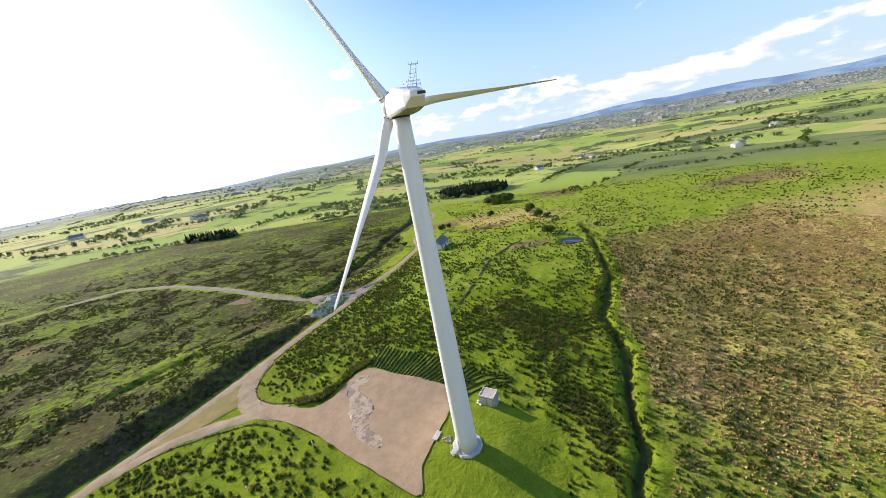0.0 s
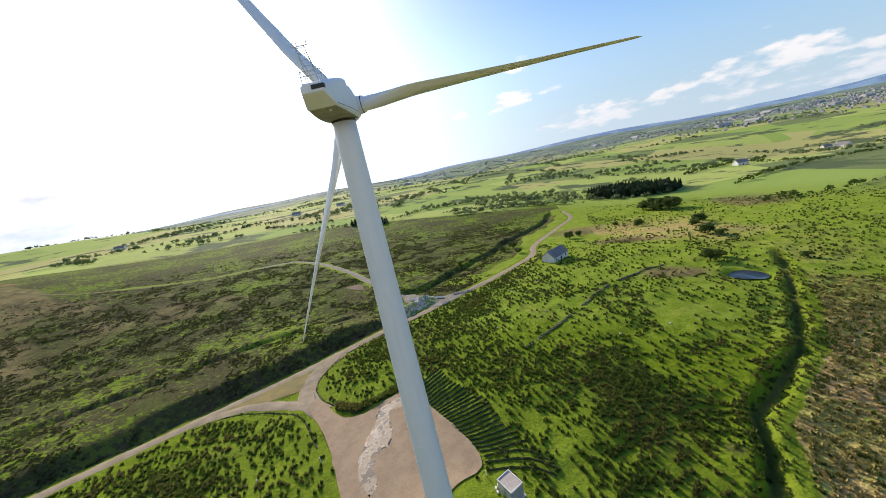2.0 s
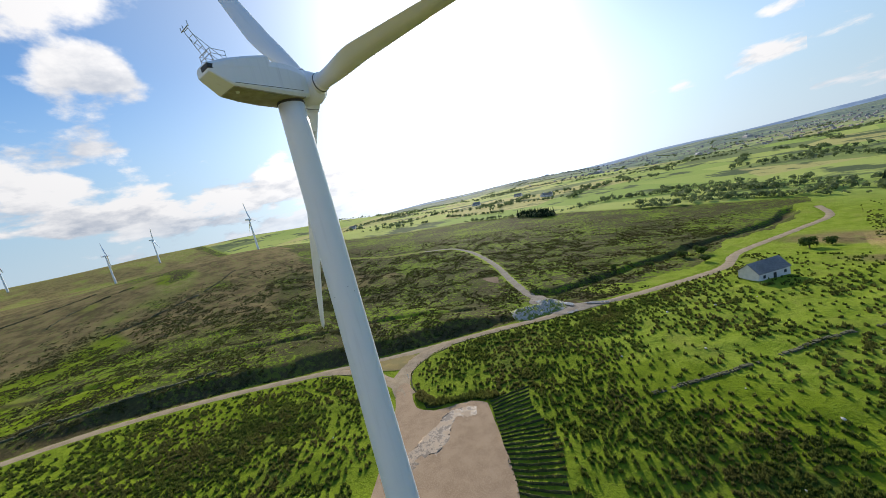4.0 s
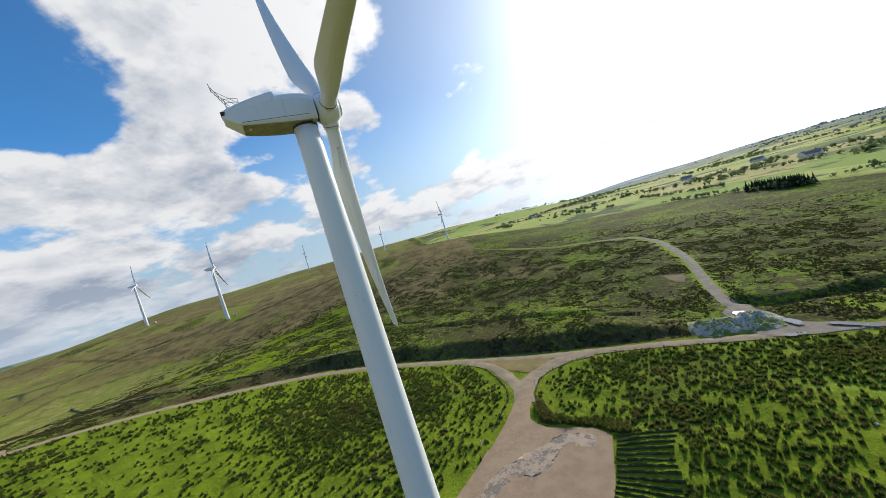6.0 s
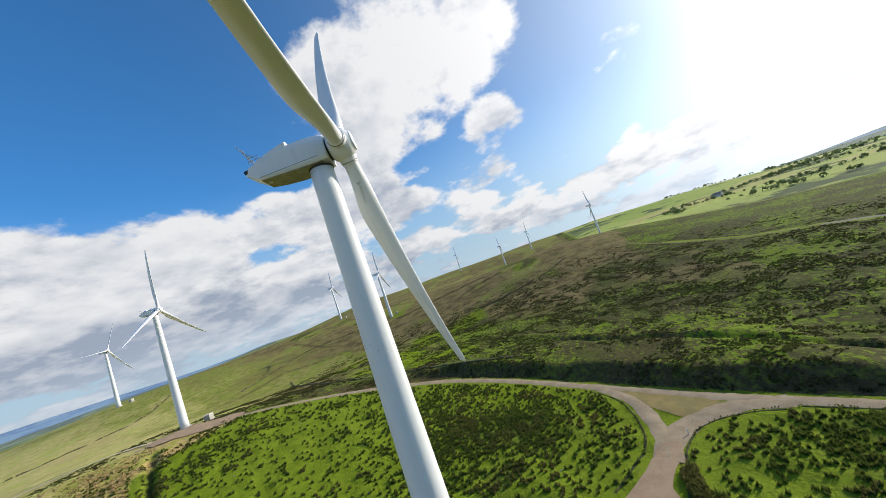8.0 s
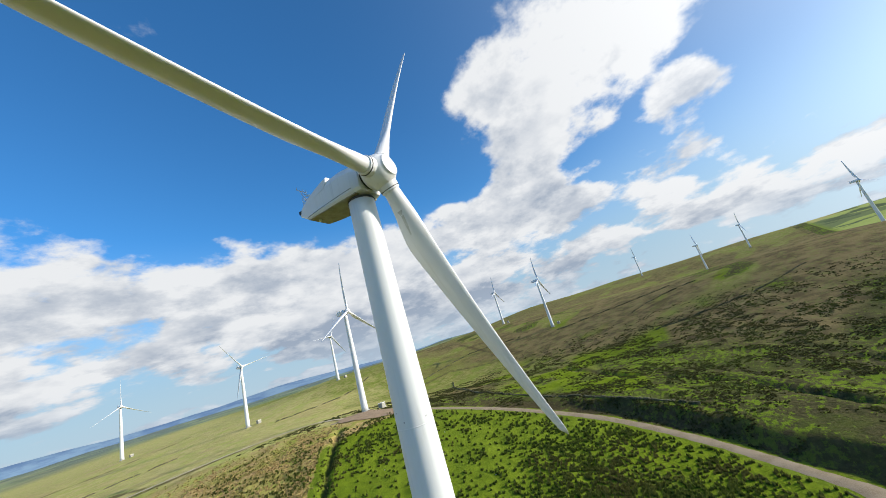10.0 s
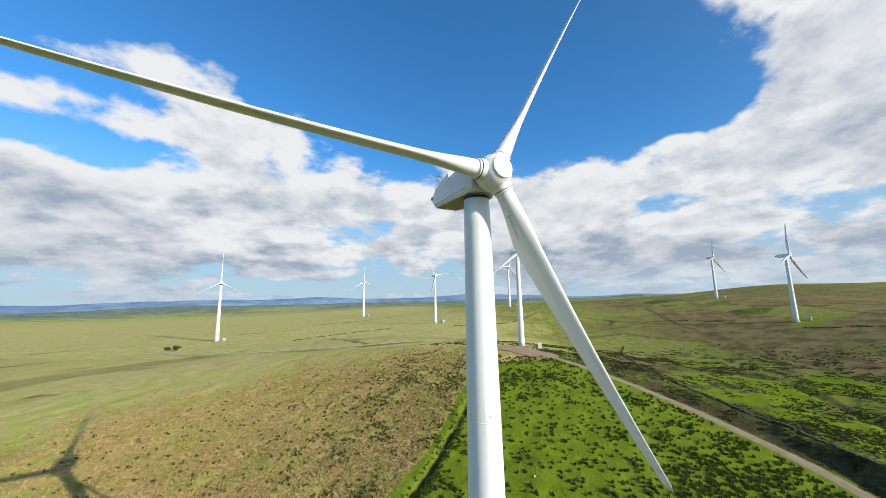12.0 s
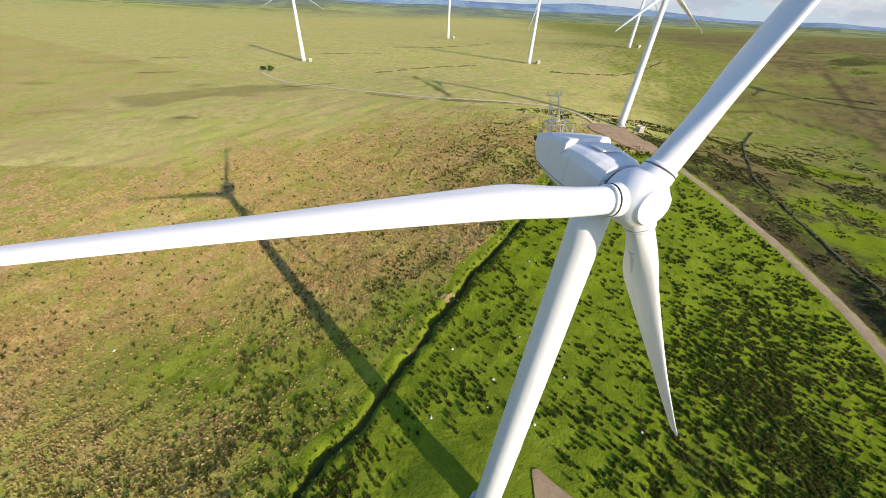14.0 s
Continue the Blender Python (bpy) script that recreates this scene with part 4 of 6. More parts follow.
        rod(bm, (-w, y, z), (w, y, z), 0.024, 6)
    rod(bm, (-0.6, -7.25, 3.0), (0.6, -7.25, 3.0), 0.036, 6)
    for x in (-0.58, -0.2, 0.58):
        rod(bm, (x, -7.25, 2.95), (x, -7.28, 3.28), 0.035, 6)
    rod(bm, (-0.36, -7.0, 2.55), (-0.3, -5.0, 1.05), 0.025, 6)
    rod(bm, (0.36, -7.0, 2.55), (0.3, -5.0, 1.05), 0.025, 6)
    part("weather_mast", bm, M_STEEL, nac, "ladder-like steel weather mast")
    bm = bmesh.new()
    for z in (1.15, 1.5):
        for a, b in (((-0.85, -6.4, z), (0.85, -6.4, z)), ((-0.85, -6.4, z), (-0.85, -5.3, z)), ((0.85, -6.4, z), (0.85, -5.3, z))):
            rod(bm, a, b, 0.028, 6)
    for x in (-0.85, 0.85):
        for y, z in ((-6.4, 0.6), (-5.3, 0.85)):
            rod(bm, (x, y, z), (x, y, 1.5), 0.028, 6)
    part("roof_rail", bm, M_STEEL, nac, "bent steel guard rail")
    hub = new("rotor_hub", hub_mesh())
    hub.parent, hub.matrix_basis = root, pose(0, OVERHANG, HUB_Z, TILT, 0, 0)
    tagged(hub, "white rotor hub with a flat round nose")
    me = blade_mesh()
    for k in BLADES:
        b = new("blade", me)
        b.parent, b.matrix_basis = hub, pose(0, 0, 0, 0, k - 90, 0)
    for k in BLADES:
        bm = bmesh.new()
        rings(bm, [circle(0.74, 1.7, 32), circle(0.9, 1.705, 32), circle(0.9, 1.74, 32), circle(0.74, 1.745, 32)])
        part("blade_seal", bm, M_SEAM, hub, "dark ring at a blade root", at=pose(0, 0, 0, 0, k - 90, 0))
        bm = bmesh.new()
        rings(bm, [circle(0.74, 1.77, 36), circle(0.86, 1.78, 36), circle(0.87, 1.8, 36), circle(0.87, 1.96, 36), circle(0.74, 1.98, 36)])
        part("blade_collar", bm, M_BLADE, hub, "", True, at=pose(0, 0, 0, 0, k - 90, 0))
    low = [o for o in hub.children if o.name.startswith("blade") and not o.name.startswith(("blade_seal", "blade_collar"))][2]
    for s0, s1, k0, w in ((0.095, 0.108, 30, 4), (0.11, 0.17, 29, 2)):
        part("stain", blade_mark(s0, s1, k0, w), M_STAIN, low, "dark grease stain near the blade root")
    bm = bmesh.new()
    rings(bm, [circle(2.9, -0.4, 10), circle(2.9, 0.28, 10), circle(2.7, 0.42, 10), circle(2.0, 0.46, 10)])
    part("plinth", bm, M_CONCRETE, root, "pale concrete plinth")
    bm = bmesh.new()
    box(bm, (0.12, 0.9, 2.0), (-1.93, 0, 1.9), 0.03)
    part("tower_door", bm, M_NACELLE, root, "narrow steel door")
    bm = bmesh.new()
    for i in range(4):
        box(bm, (0.35, 1.1, 0.08), (-3.3 + 0.32 * i, 0, 0.2 + 0.2 * i), 0.01)
    for y in (-0.55, 0.55):
        rod(bm, (-3.4, y, 0.1), (-2.1, y, 0.95), 0.04, 6)
        rod(bm, (-3.3, y, 1.1), (-2.1, y, 1.9), 0.03, 6)
        rod(bm, (-3.3, y, 0.15), (-3.3, y, 1.1), 0.03, 6)
    part("door_steps", bm, M_STEEL, root, "galvanised steel door steps")
    return root


turbine = tagged(build_turbine(), "white three-bladed wind turbine standing on a grassy plot", "wind turbine", "turbines of the wind farm")
# place, turn of the rotor, size
FARM = [(-83.4, -150.5, -88, 0.9), (-194, -388, 6, 0.9), (-82, -351.6, -48, 0.9), (143.7, -372.5, 31, 0.99), (-9, -575, 31, 1.0), (-338, -164.5, 19, 0.9),
        (-458, -311, 19, 0.9), (-1025, -220, 31, 0.9), (-838, -62, 6, 0.9), (-590, 128, 20, 0.9), (-981, 12, 50, 0.9)]
for x, y, spin, size in FARM:
    t = copy_thing(turbine, pose(x, y, gz(x, y), 0, 0, YAW) @ Matrix.Scale(size, 4))
    tagged(t, "white wind turbine standing far out on the moor")
    for c in t.children:
        if c.name.startswith("rotor_hub"):
            c.matrix_basis = pose(0, OVERHANG, HUB_Z, TILT, spin, 0)


def build_kiosk(m, roofed=True):
    root = empty("transformer_kiosk", m)
    bm = bmesh.new()
    box(bm, (3.2, 2.6, 2.5), (0, 0, 1.3), 0.04)
    part("body", bm, M_KIOSK, root)
    bm = bmesh.new()
    for s, c in (((3.3, 0.14, 0.3), (0, 1.28, 2.6)), ((3.3, 0.14, 0.3), (0, -1.28, 2.6)), ((0.14, 2.5, 0.3), (1.58, 0, 2.6)), ((0.14, 2.5, 0.3), (-1.58, 0, 2.6))):
        box(bm, s, c, 0.02)
    part("parapet", bm, M_WHITE_WALL, root, "pale parapet rim")
    bm = bmesh.new()
    box(bm, (3.0, 2.4, 0.06), (0, 0, 2.58))
    part("roof", bm, M_KIOSK_ROOF, root, "flat brownish roof")
    for x in (-0.75, 0.75):
        bm = bmesh.new()
        box(bm, (1.1, 0.06, 1.9), (x, -1.32, 1.15), 0.02)
        part("door", bm, M_STEEL, root, "grey steel door")
    bm = bmesh.new()
    box(bm, (3.7, 3.1, 0.2), (0, 0, 0.02), 0.03)
    part("base_slab", bm, M_CONCRETE, root)
    return root


kiosk = tagged(build_kiosk(pose(7.6, 9.9, gz(7.6, 9.9) + 0.05, 0, 0, -40)), "pale transformer kiosk with a flat roof on the grass", "kiosk", "transformer kiosks")
for x, y, *_ in FARM[:7]:
    k = copy_thing(kiosk, pose(x - 8, y + 4, gz(x - 8, y + 4) + 0.05, 0, 0, 20))
    tagged(k, "pale transformer kiosk beside a far turbine")


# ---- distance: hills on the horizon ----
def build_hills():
    n = Nodes("haze_tinted_hills", 1.0)
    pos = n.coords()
    # haze put into the hills as blue colour, with a weak added glow
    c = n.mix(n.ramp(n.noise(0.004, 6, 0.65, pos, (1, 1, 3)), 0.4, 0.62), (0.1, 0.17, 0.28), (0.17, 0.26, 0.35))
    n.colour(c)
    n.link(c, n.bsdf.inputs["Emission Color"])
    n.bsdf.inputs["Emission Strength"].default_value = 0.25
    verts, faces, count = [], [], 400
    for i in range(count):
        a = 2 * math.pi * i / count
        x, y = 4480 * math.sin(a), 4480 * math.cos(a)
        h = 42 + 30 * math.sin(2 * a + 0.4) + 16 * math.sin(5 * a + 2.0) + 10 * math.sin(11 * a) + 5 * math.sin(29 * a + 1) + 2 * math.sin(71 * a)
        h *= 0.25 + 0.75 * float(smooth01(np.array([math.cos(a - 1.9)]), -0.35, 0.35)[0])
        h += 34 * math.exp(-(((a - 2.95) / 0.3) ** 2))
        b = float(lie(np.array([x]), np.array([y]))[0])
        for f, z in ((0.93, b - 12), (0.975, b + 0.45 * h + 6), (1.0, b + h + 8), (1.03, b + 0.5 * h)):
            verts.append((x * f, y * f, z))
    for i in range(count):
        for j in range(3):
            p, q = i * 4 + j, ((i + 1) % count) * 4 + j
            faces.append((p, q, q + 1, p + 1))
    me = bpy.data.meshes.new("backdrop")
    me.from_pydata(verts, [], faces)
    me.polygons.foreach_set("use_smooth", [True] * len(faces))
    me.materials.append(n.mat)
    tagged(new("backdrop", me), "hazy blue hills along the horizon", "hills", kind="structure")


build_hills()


# ---- rushes, moor grass and heather ----
def blade_clumps(name, x, y, height, width, blades, material, label, category, lean=0.55, seed=1, sink=0.05):
    """One mesh of many clumps; each clump is a fan of pointed blades."""
    rng = np.random.default_rng(seed)
    n = len(x)
    base = ground_z(x, y) - sink
    size = rng.uniform(0.65, 1.35, n)
    ang = rng.uniform(0, 2 * np.pi, (n, blades))
    out = rng.uniform(0.15, 1.0, (n, blades)) * lean
    h = height * size[:, None] * rng.uniform(0.7, 1.1, (n, blades))
    w = width * size[:, None] * rng.uniform(0.7, 1.2, (n, blades))
    r0 = 0.32 * width * size[:, None] * rng.uniform(0.1, 1.0, (n, blades))
    cx, cy = x[:, None] + r0 * np.cos(ang), y[:, None] + r0 * np.sin(ang)
    tx, ty = -np.sin(ang + rng.normal(0, 0.5, ang.shape)), np.cos(ang + rng.normal(0, 0.5, ang.shape))
    co = np.empty((n, blades, 3, 3))
    low = np.broadcast_to(base[:, None], cx.shape)
    co[:, :, 0] = np.stack([cx - tx * w * 0.62, cy - ty * w * 0.62, low], -1)
    co[:, :, 1] = np.stack([cx + tx * w * 0.62, cy + ty * w * 0.62, low], -1)
    co[:, :, 2] = np.stack([cx + np.cos(ang) * out * h, cy + np.sin(ang) * out * h, base[:, None] + h], -1)
    me = bpy.data.meshes.new(name)
    total = n * blades
    me.vertices.add(total * 3)
    me.vertices.foreach_set("co", co.ravel())
    me.loops.add(total * 3)
    me.loops.foreach_set("vertex_index", np.arange(total * 3))
    me.polygons.add(total)
    me.polygons.foreach_set("loop_start", np.arange(0, total * 3, 3))
    me.update()
    tone = np.clip(rng.normal(0.45, 0.25, n)[:, None] + rng.normal(0, 0.12, (n, blades)), 0, 1)
    a = me.attributes.new("shade", "FLOAT", "POINT")
    a.data.foreach_set("value", np.repeat(tone.ravel(), 3).astype(np.float32))
    me.materials.append(material)
    return tagged(new(name, me), label, category, kind="stuff")


def off_stone(x, y):
    """True where grass can grow: clear of tracks, pad, kiosk and tower."""
    ok = np.ones(x.shape, bool)
    for line, w in ((MAIN_TRACK, 2.6), (SIDE_TRACK, 2.3), (LANE_A, 3.2), (LANE_B, 2.3), (FARM_TRACK, 1.5), (GULLY, 0.35), (TURN_PATH, 0.8)):
        ok &= seg_dist(x, y, line)[0] > w
    ok &= ~inside(x + 0.5, y, PAD) & ~inside(x - 0.5, y, PAD) & (np.hypot(x, y) > 6) & (np.hypot(x - 7.6, y - 9.9) > 3.5)
    ok &= ~inside(x, y, [(-19.5, 34), (1, 17), (9, 20.5), (-14, 43)]) & (np.hypot(x + 36, y - 85) > 9.5) & (np.hypot(x + 27, y - 91) > 7) & (np.hypot(x - 81, y - 97.5) > 6)
    ok &= ~inside(x, y, [(-44, 24), (-50, 36), (-56, 46), (-80, 18)])
    ok &= np.hypot(x + 80, y - 109) > 9
    return ok


def scatter(count, box4, chance, seed):
    rng = np.random.default_rng(seed)
    x, y = rng.uniform(box4[0], box4[1], count), rng.uniform(box4[2], box4[3], count)
    keep = (rng.uniform(0, 1, count) < chance(x, y)) & off_stone(x, y)
    return x[keep], y[keep]


def tufts(x, y, per, spread, seed):
    """Each place becomes a tight bunch of plants."""
    rng = np.random.default_rng(seed)
    grow = np.repeat(spread * rng.uniform(0.6, 1.5, len(x)), per)
    x, y = np.repeat(x, per) + grow * rng.normal(0, 1, len(grow)), np.repeat(y, per) + grow * rng.normal(0, 1, len(grow))
    ok = off_stone(x, y)
    return x[ok], y[ok]


def patchy(x, y, seed):
    return np.clip(0.5 + 1.6 * (mottle(x, y, 4.5, seed) - 0.5) + 1.5 * (mottle(x, y, 15.0, seed + 1) - 0.5), 0, 1)


def rush_chance(x, y):
    sides = (seg_dist(x, y, GULLY)[1] <= 0) & (seg_dist(x, y, MAIN_TRACK)[1] <= 0) & (y > -125) & (x < 100)
    bed = rush_beds(x, y)
    tuft = smooth01(patchy(x, y, 4.0), 0.3, 0.7)
    p = 0.05 + 0.3 * smooth01(patchy(x, y, 9.0), 0.5, 0.85) + np.minimum(bed, 1.7) * (0.14 + 0.3 * tuft)
    pasture = (x > 45) & (y > 60) & (y < 165)
    p = np.where(pasture, np.minimum(p, 0.25 * patchy(x, y, 4.0)), p)
    return np.where(sides, p, 0) * smooth01(np.hypot(x, y), 9, 24)


def moor_chance(x, y):
    u = land_use(x, y)
    r = np.hypot(x, y)
    near = (y < 20) & (y > -110) & (x < 110) & (x > -40)
    return np.maximum(smooth01(u["tan"], 0.2, 0.75), np.where(near, 0.5 * smooth01(patchy(x, y, 13.0), 0.35, 0.7), 0)) * (0.45 + 0.55 * patchy(x, y, 2.0)) * (1 - smooth01(r - 55 * smooth01(y, -60, 0), 75, 190)) * (seg_dist(x, y, GULLY)[1] > 0) * smooth01(seg_dist(x, y, GULLY)[0], 3.0, 6.0)


def mixed_chance(x, y):
    r = np.hypot(x, y)
    dg, sg = seg_dist(x, y, GULLY)
    return np.where((sg > 0) & (y < 100) & (dg > 4.5), 0.05 + 0.6 * smooth01(patchy(x, y, 7.0), 0.4, 0.8) * (1 - smooth01(dg, 20, 60)) + 0.45 * smooth01(y, -15, 30) * patchy(x, y, 3.0), 0) * (1 - smooth01(r, 110, 180))


def heath_chance(x, y):
    dm, sm = seg_dist(x, y, MAIN_TRACK)
    r = np.hypot(x, y)
    west = ((sm > 0) & (dm > 3.4) & (y < 115)) | ((sm > 0) & (dm > 14) & (y > 95) & (x < 14 + 0.1 * y))
    turf = np.exp(-((((x + 150) / 36) ** 2 + ((y + 78) / 26) ** 2) ** 2))
    return np.where(west, smooth01(patchy(x, y, 5.0), 0.3, 0.75) * (1 - 0.7 * turf), 0) * (1 - smooth01(r, 190, 310))


x, y = tufts(*scatter(130000, (-100, 105, -125, 165), rush_chance, 11), 5, 0.13, 21)
blade_clumps("rush_tussocks", x, y, 0.6, 0.3, 5, M_RUSH, "dark green rush tussocks dotted over bright grass", "rushes", 0.5, 3)
x, y = scatter(300000, (-75, 190, -190, 115), moor_chance, 12)
blade_clumps("moor_grass", x, y, 0.42, 0.42, 6, M_TAN, "bleached tan tussocks of moor grass", "moor grass", 0.7, 4)
x, y = tufts(*scatter(60000, (-50, 180, -150, 100), mixed_chance, 13), 3, 0.18, 22)
blade_clumps("moor_rushes", x, y, 0.58, 0.36, 5, M_RUSH, "scattered green rushes among pale moor grass", "rushes", 0.6, 5)


def pasture_chance(x, y):
    far = (x > 48) & (y > 62) & ((seg_dist(x, y, GULLY)[1] > 0) | (y > 125)) & (y + 0.5 * x < 330)
    return np.where(far, 0.03 + 0.3 * patchy(x, y, 6.0) * np.clip(0.4 + 0.8 * wobble(x, y, 19, 2.0), 0, 1), 0)


x, y = scatter(60000, (45, 300, 60, 300), pasture_chance, 16)
blade_clumps("pasture_rushes", x, y, 0.7, 0.6, 5, M_RUSH, "rush clumps dotted over bright pasture", "rushes", 0.7, 9)


def gully_chance(x, y):
    dg = seg_dist(x, y, GULLY)[0]
    return np.where((dg > 0.9) & (dg < 3.4 + 1.5 * wobble(x, y, 5.0, 1.0)), 0.1 + 0.5 * patchy(x, y, 3.0), 0) * (np.hypot(x, y) < 150)


x, y = scatter(80000, (-60, 102, -130, 122), gully_chance, 15)
blade_clumps("gully_fringe", x, y, 0.6, 0.4, 6, M_RUSH, "ragged grass and rushes fringing the gully", "rushes", 0.8, 7)
x, y = tufts(*scatter(150000, (-290, 0, -170, 290), heath_chance, 14), 3, 0.35, 23)
blade_clumps("heather_clumps", x, y, 0.34, 0.42, 4, M_HEATHER, "low dark heather and bilberry clumps", "heather", 0.8, 6)


# ---- ridges beside the pad, coloured dark for the shade in furrows ----
def build_ridge(line, width=0.42, height=0.38):
    bm = bmesh.new()
    pts = densify(line, 0.7)
    rng = random.Random(int(line[0][0] * 31 + line[0][1] * 17))
    rows = []
    for i, (x, y) in enumerate(pts):
        a, b = pts[max(i - 1, 0)], pts[min(i + 1, len(pts) - 1)]
        d = Vector((b[0] - a[0], b[1] - a[1])).normalized()
        w, h = width * rng.uniform(0.75, 1.2), height * rng.uniform(0.6, 1.2)
        z = gz(x, y)
        rows.append([bm.verts.new((x - d.y * s * w / 2, y + d.x * s * w / 2, z - 0.08 + h * t)) for s, t in ((-1.3, 0), (-0.7, 0.9), (0.1, 1.1), (0.8, 0.8), (1.3, 0))])
    for a, b in zip(rows, rows[1:]):
        for j in range(4):
            bm.faces.new((a[j], b[j], b[j + 1], a[j + 1]))
    bm.faces.new(rows[0])
    bm.faces.new(list(reversed(rows[-1])))
    bmesh.ops.recalc_face_normals(bm, faces=bm.faces)
    return part("sod_ridge", bm, M_RIDGE)


RIDGES = []
for i in range(24):
    f = i / 23
    a = Vector((-18.6 + 19.6 * f, 34.0 - 16.6 * f))
    b = a + Vector((4.2 + 4.2 * f, 8.6 - 5.0 * f)) * (1.05 - 0.12 * math.sin(9 * f))
    RIDGES.append([tuple(a), tuple((a + b) / 2 + Vector((0.15, -0.1))), tuple(b)])
    tagged(build_ridge(RIDGES[-1]), "narrow ridge with furrow shade in its dark colour, beside the gravel", "ridge", "sod ridges beside the pad")
for line in ([(2, 16.4), (6, 18.2), (10.5, 18.6), (14.5, 17)], [(2.4, 15.2), (6.5, 16.6), (11, 17), (15.5, 15.8)], [(3.4, 13.8), (7, 14.9), (11, 15.4), (14.8, 14.6)]):
    tagged(build_ridge(line), "narrow ridge with furrow shade in its dark colour, curving over grass", "ridge", "sod ridges beside the pad")


for line in ([(-31, 25), (-36, 27), (-43, 29.5), (-49, 34.5), (-51, 41), (-49.5, 49.5)], [(-49.5, 52), (-44, 60), (-34, 72), (-27, 80)], [(-34, 14.5), (-40, 19.5), (-46, 23.2), (-56, 24.3), (-66, 22.8), (-75, 17)],
             [(-20, 34), (-24, 34.5), (-28, 27.5), (-31, 25)]):
    tagged(build_ridge(line, 0.5, 0.2), "low dark sod kerb where grass meets gravel", "ridge", "sod kerbs along the gravel")


rng = np.random.default_rng(55)
pts = np.array([p for line in RIDGES + [[(-31, 25), (-36, 27), (-43, 29.5), (-49, 34.5), (-51, 41), (-49.5, 52), (-44, 60), (-34, 72)], [(-34, 14.5), (-40, 19.5), (-46, 23.2), (-56, 24.3), (-66, 22.8)]] for p in densify(line, 0.35)])
pts = pts[rng.uniform(0, 1, len(pts)) < 0.45]
blade_clumps("ridge_grass", pts[:, 0] + rng.normal(0, 0.12, len(pts)), pts[:, 1] + rng.normal(0, 0.12, len(pts)), 0.32, 0.2, 6, M_RUSH, "rough grass tufts sprouting along the sod ridges", "grass", 0.7, 8, -0.1)


def row_chance(x, y):
    d, side = seg_dist(x, y, [(-37, 27.6), (-31, 26.6), (-27, 29.4), (-23.6, 34.6), (-19, 36.4)])
    return np.where(d < 1.3 + 0.5 * wobble(x, y, 2.0), 0.9, 0)


x, y = scatter(6000, (-40, -16, 24, 40), row_chance, 18)
blade_clumps("pad_rushes", x, y, 0.85, 0.34, 6, M_RUSH, "tall dark rushes crowding the edge of the gravel", "rushes", 0.5, 12)


# ---- stones, walls, spoil ----
def stone_bm(bm, centre, size, rng, rough=0.18):
    res = bmesh.ops.create_icosphere(bm, subdivisions=1, radius=0.5)
    turn = Matrix.Rotation(rng.uniform(0, 6.28), 4, "Z") @ Matrix.Rotation(rng.uniform(-0.3, 0.3), 4, "X")
    for v in res["verts"]:
        v.co = v.co * (1 + rng.uniform(-rough, rough))
    bmesh.ops.transform(bm, matrix=Matrix.Translation(centre) @ turn @ Matrix.Diagonal((*size, 1)), verts=res["verts"])


def dry_wall(name, line, height, material, label, gaps, seed):
    """A tumbled field wall: courses of loose stones with a filled core."""
    rng = random.Random(seed)
    verts, faces = [], []
    unit = [(-1, -1, 0), (1, -1, 0), (1, 1, 0), (-1, 1, 0), (-0.8, -0.8, 1), (0.8, -0.75, 1), (0.75, 0.8, 1), (-0.8, 0.75, 1)]
    quad = [(3, 2, 1, 0), (4, 5, 6, 7), (0, 1, 5, 4), (1, 2, 6, 5), (2, 3, 7, 6), (3, 0, 4, 7)]
    pts = densify(line, 0.42)
    for i in range(len(pts) - 1):
        (x, y), (x2, y2) = pts[i], pts[i + 1]
        fall = 0.5 + 0.5 * math.sin(i * 0.045 + seed) * math.sin(i * 0.17)
        top = height * (1 - gaps * fall)
        if gaps * fall > 0.62 or rng.random() < 0.3 * gaps:
            continue
        ang = math.atan2(y2 - y, x2 - x)
        z, k = gz(x, y) - 0.15, 0
        while k * 0.26 < top:
            for s in (-0.2, 0.2):
                a = ang + rng.uniform(-0.3, 0.3)
                lx, ly, lz = rng.uniform(0.2, 0.34), rng.uniform(0.14, 0.26), rng.uniform(0.2, 0.34)
                ox, oy = x - math.sin(ang) * (s + rng.uniform(-0.08, 0.08)), y + math.cos(ang) * (s + rng.uniform(-0.08, 0.08))
                b = len(verts)
                for ux, uy, uz in unit:
                    px, py = ux * lx * rng.uniform(0.85, 1.1), uy * ly * rng.uniform(0.85, 1.1)
                    verts.append((ox + px * math.cos(a) - py * math.sin(a), oy + px * math.sin(a) + py * math.cos(a), z + k * 0.26 + uz * lz))
                faces += [tuple(b + q for q in f) for f in quad]
            k += 1
    me = bpy.data.meshes.new(name)
    me.from_pydata(verts, [], faces)
    me.materials.append(material)
    return tagged(new(name, me), label, "stone wall")


dry_wall("stone_wall", FENCE_WALL, 0.55, M_WALL_STONE, "tumbled dark drystone wall across green pasture", 0.75, 2)
dry_wall("stone_wall", MOOR_WALL, 0.75, M_WALL_STONE, "long broken drystone wall over the moor", 0.6, 3)

for line in ([(-317, -150), (-344, -110), (-356, -87), (-380, -50)], [(-189, -238), (-236, -244), (-284, -239), (-321, -197)], [(-300, -70), (-317, -65), (-339, -48), (-354, -26)], [(-230, -40), (-262, 10), (-300, 40)],
             [(60, -300), (20, -330), (-30, -345)], [(-200, -330), (-150, -300), (-90, -310)]):
    dry_wall("stone_wall", line, 1.0, M_WALL_STONE, "far broken drystone wall crossing the moor slope", 0.8, 5)

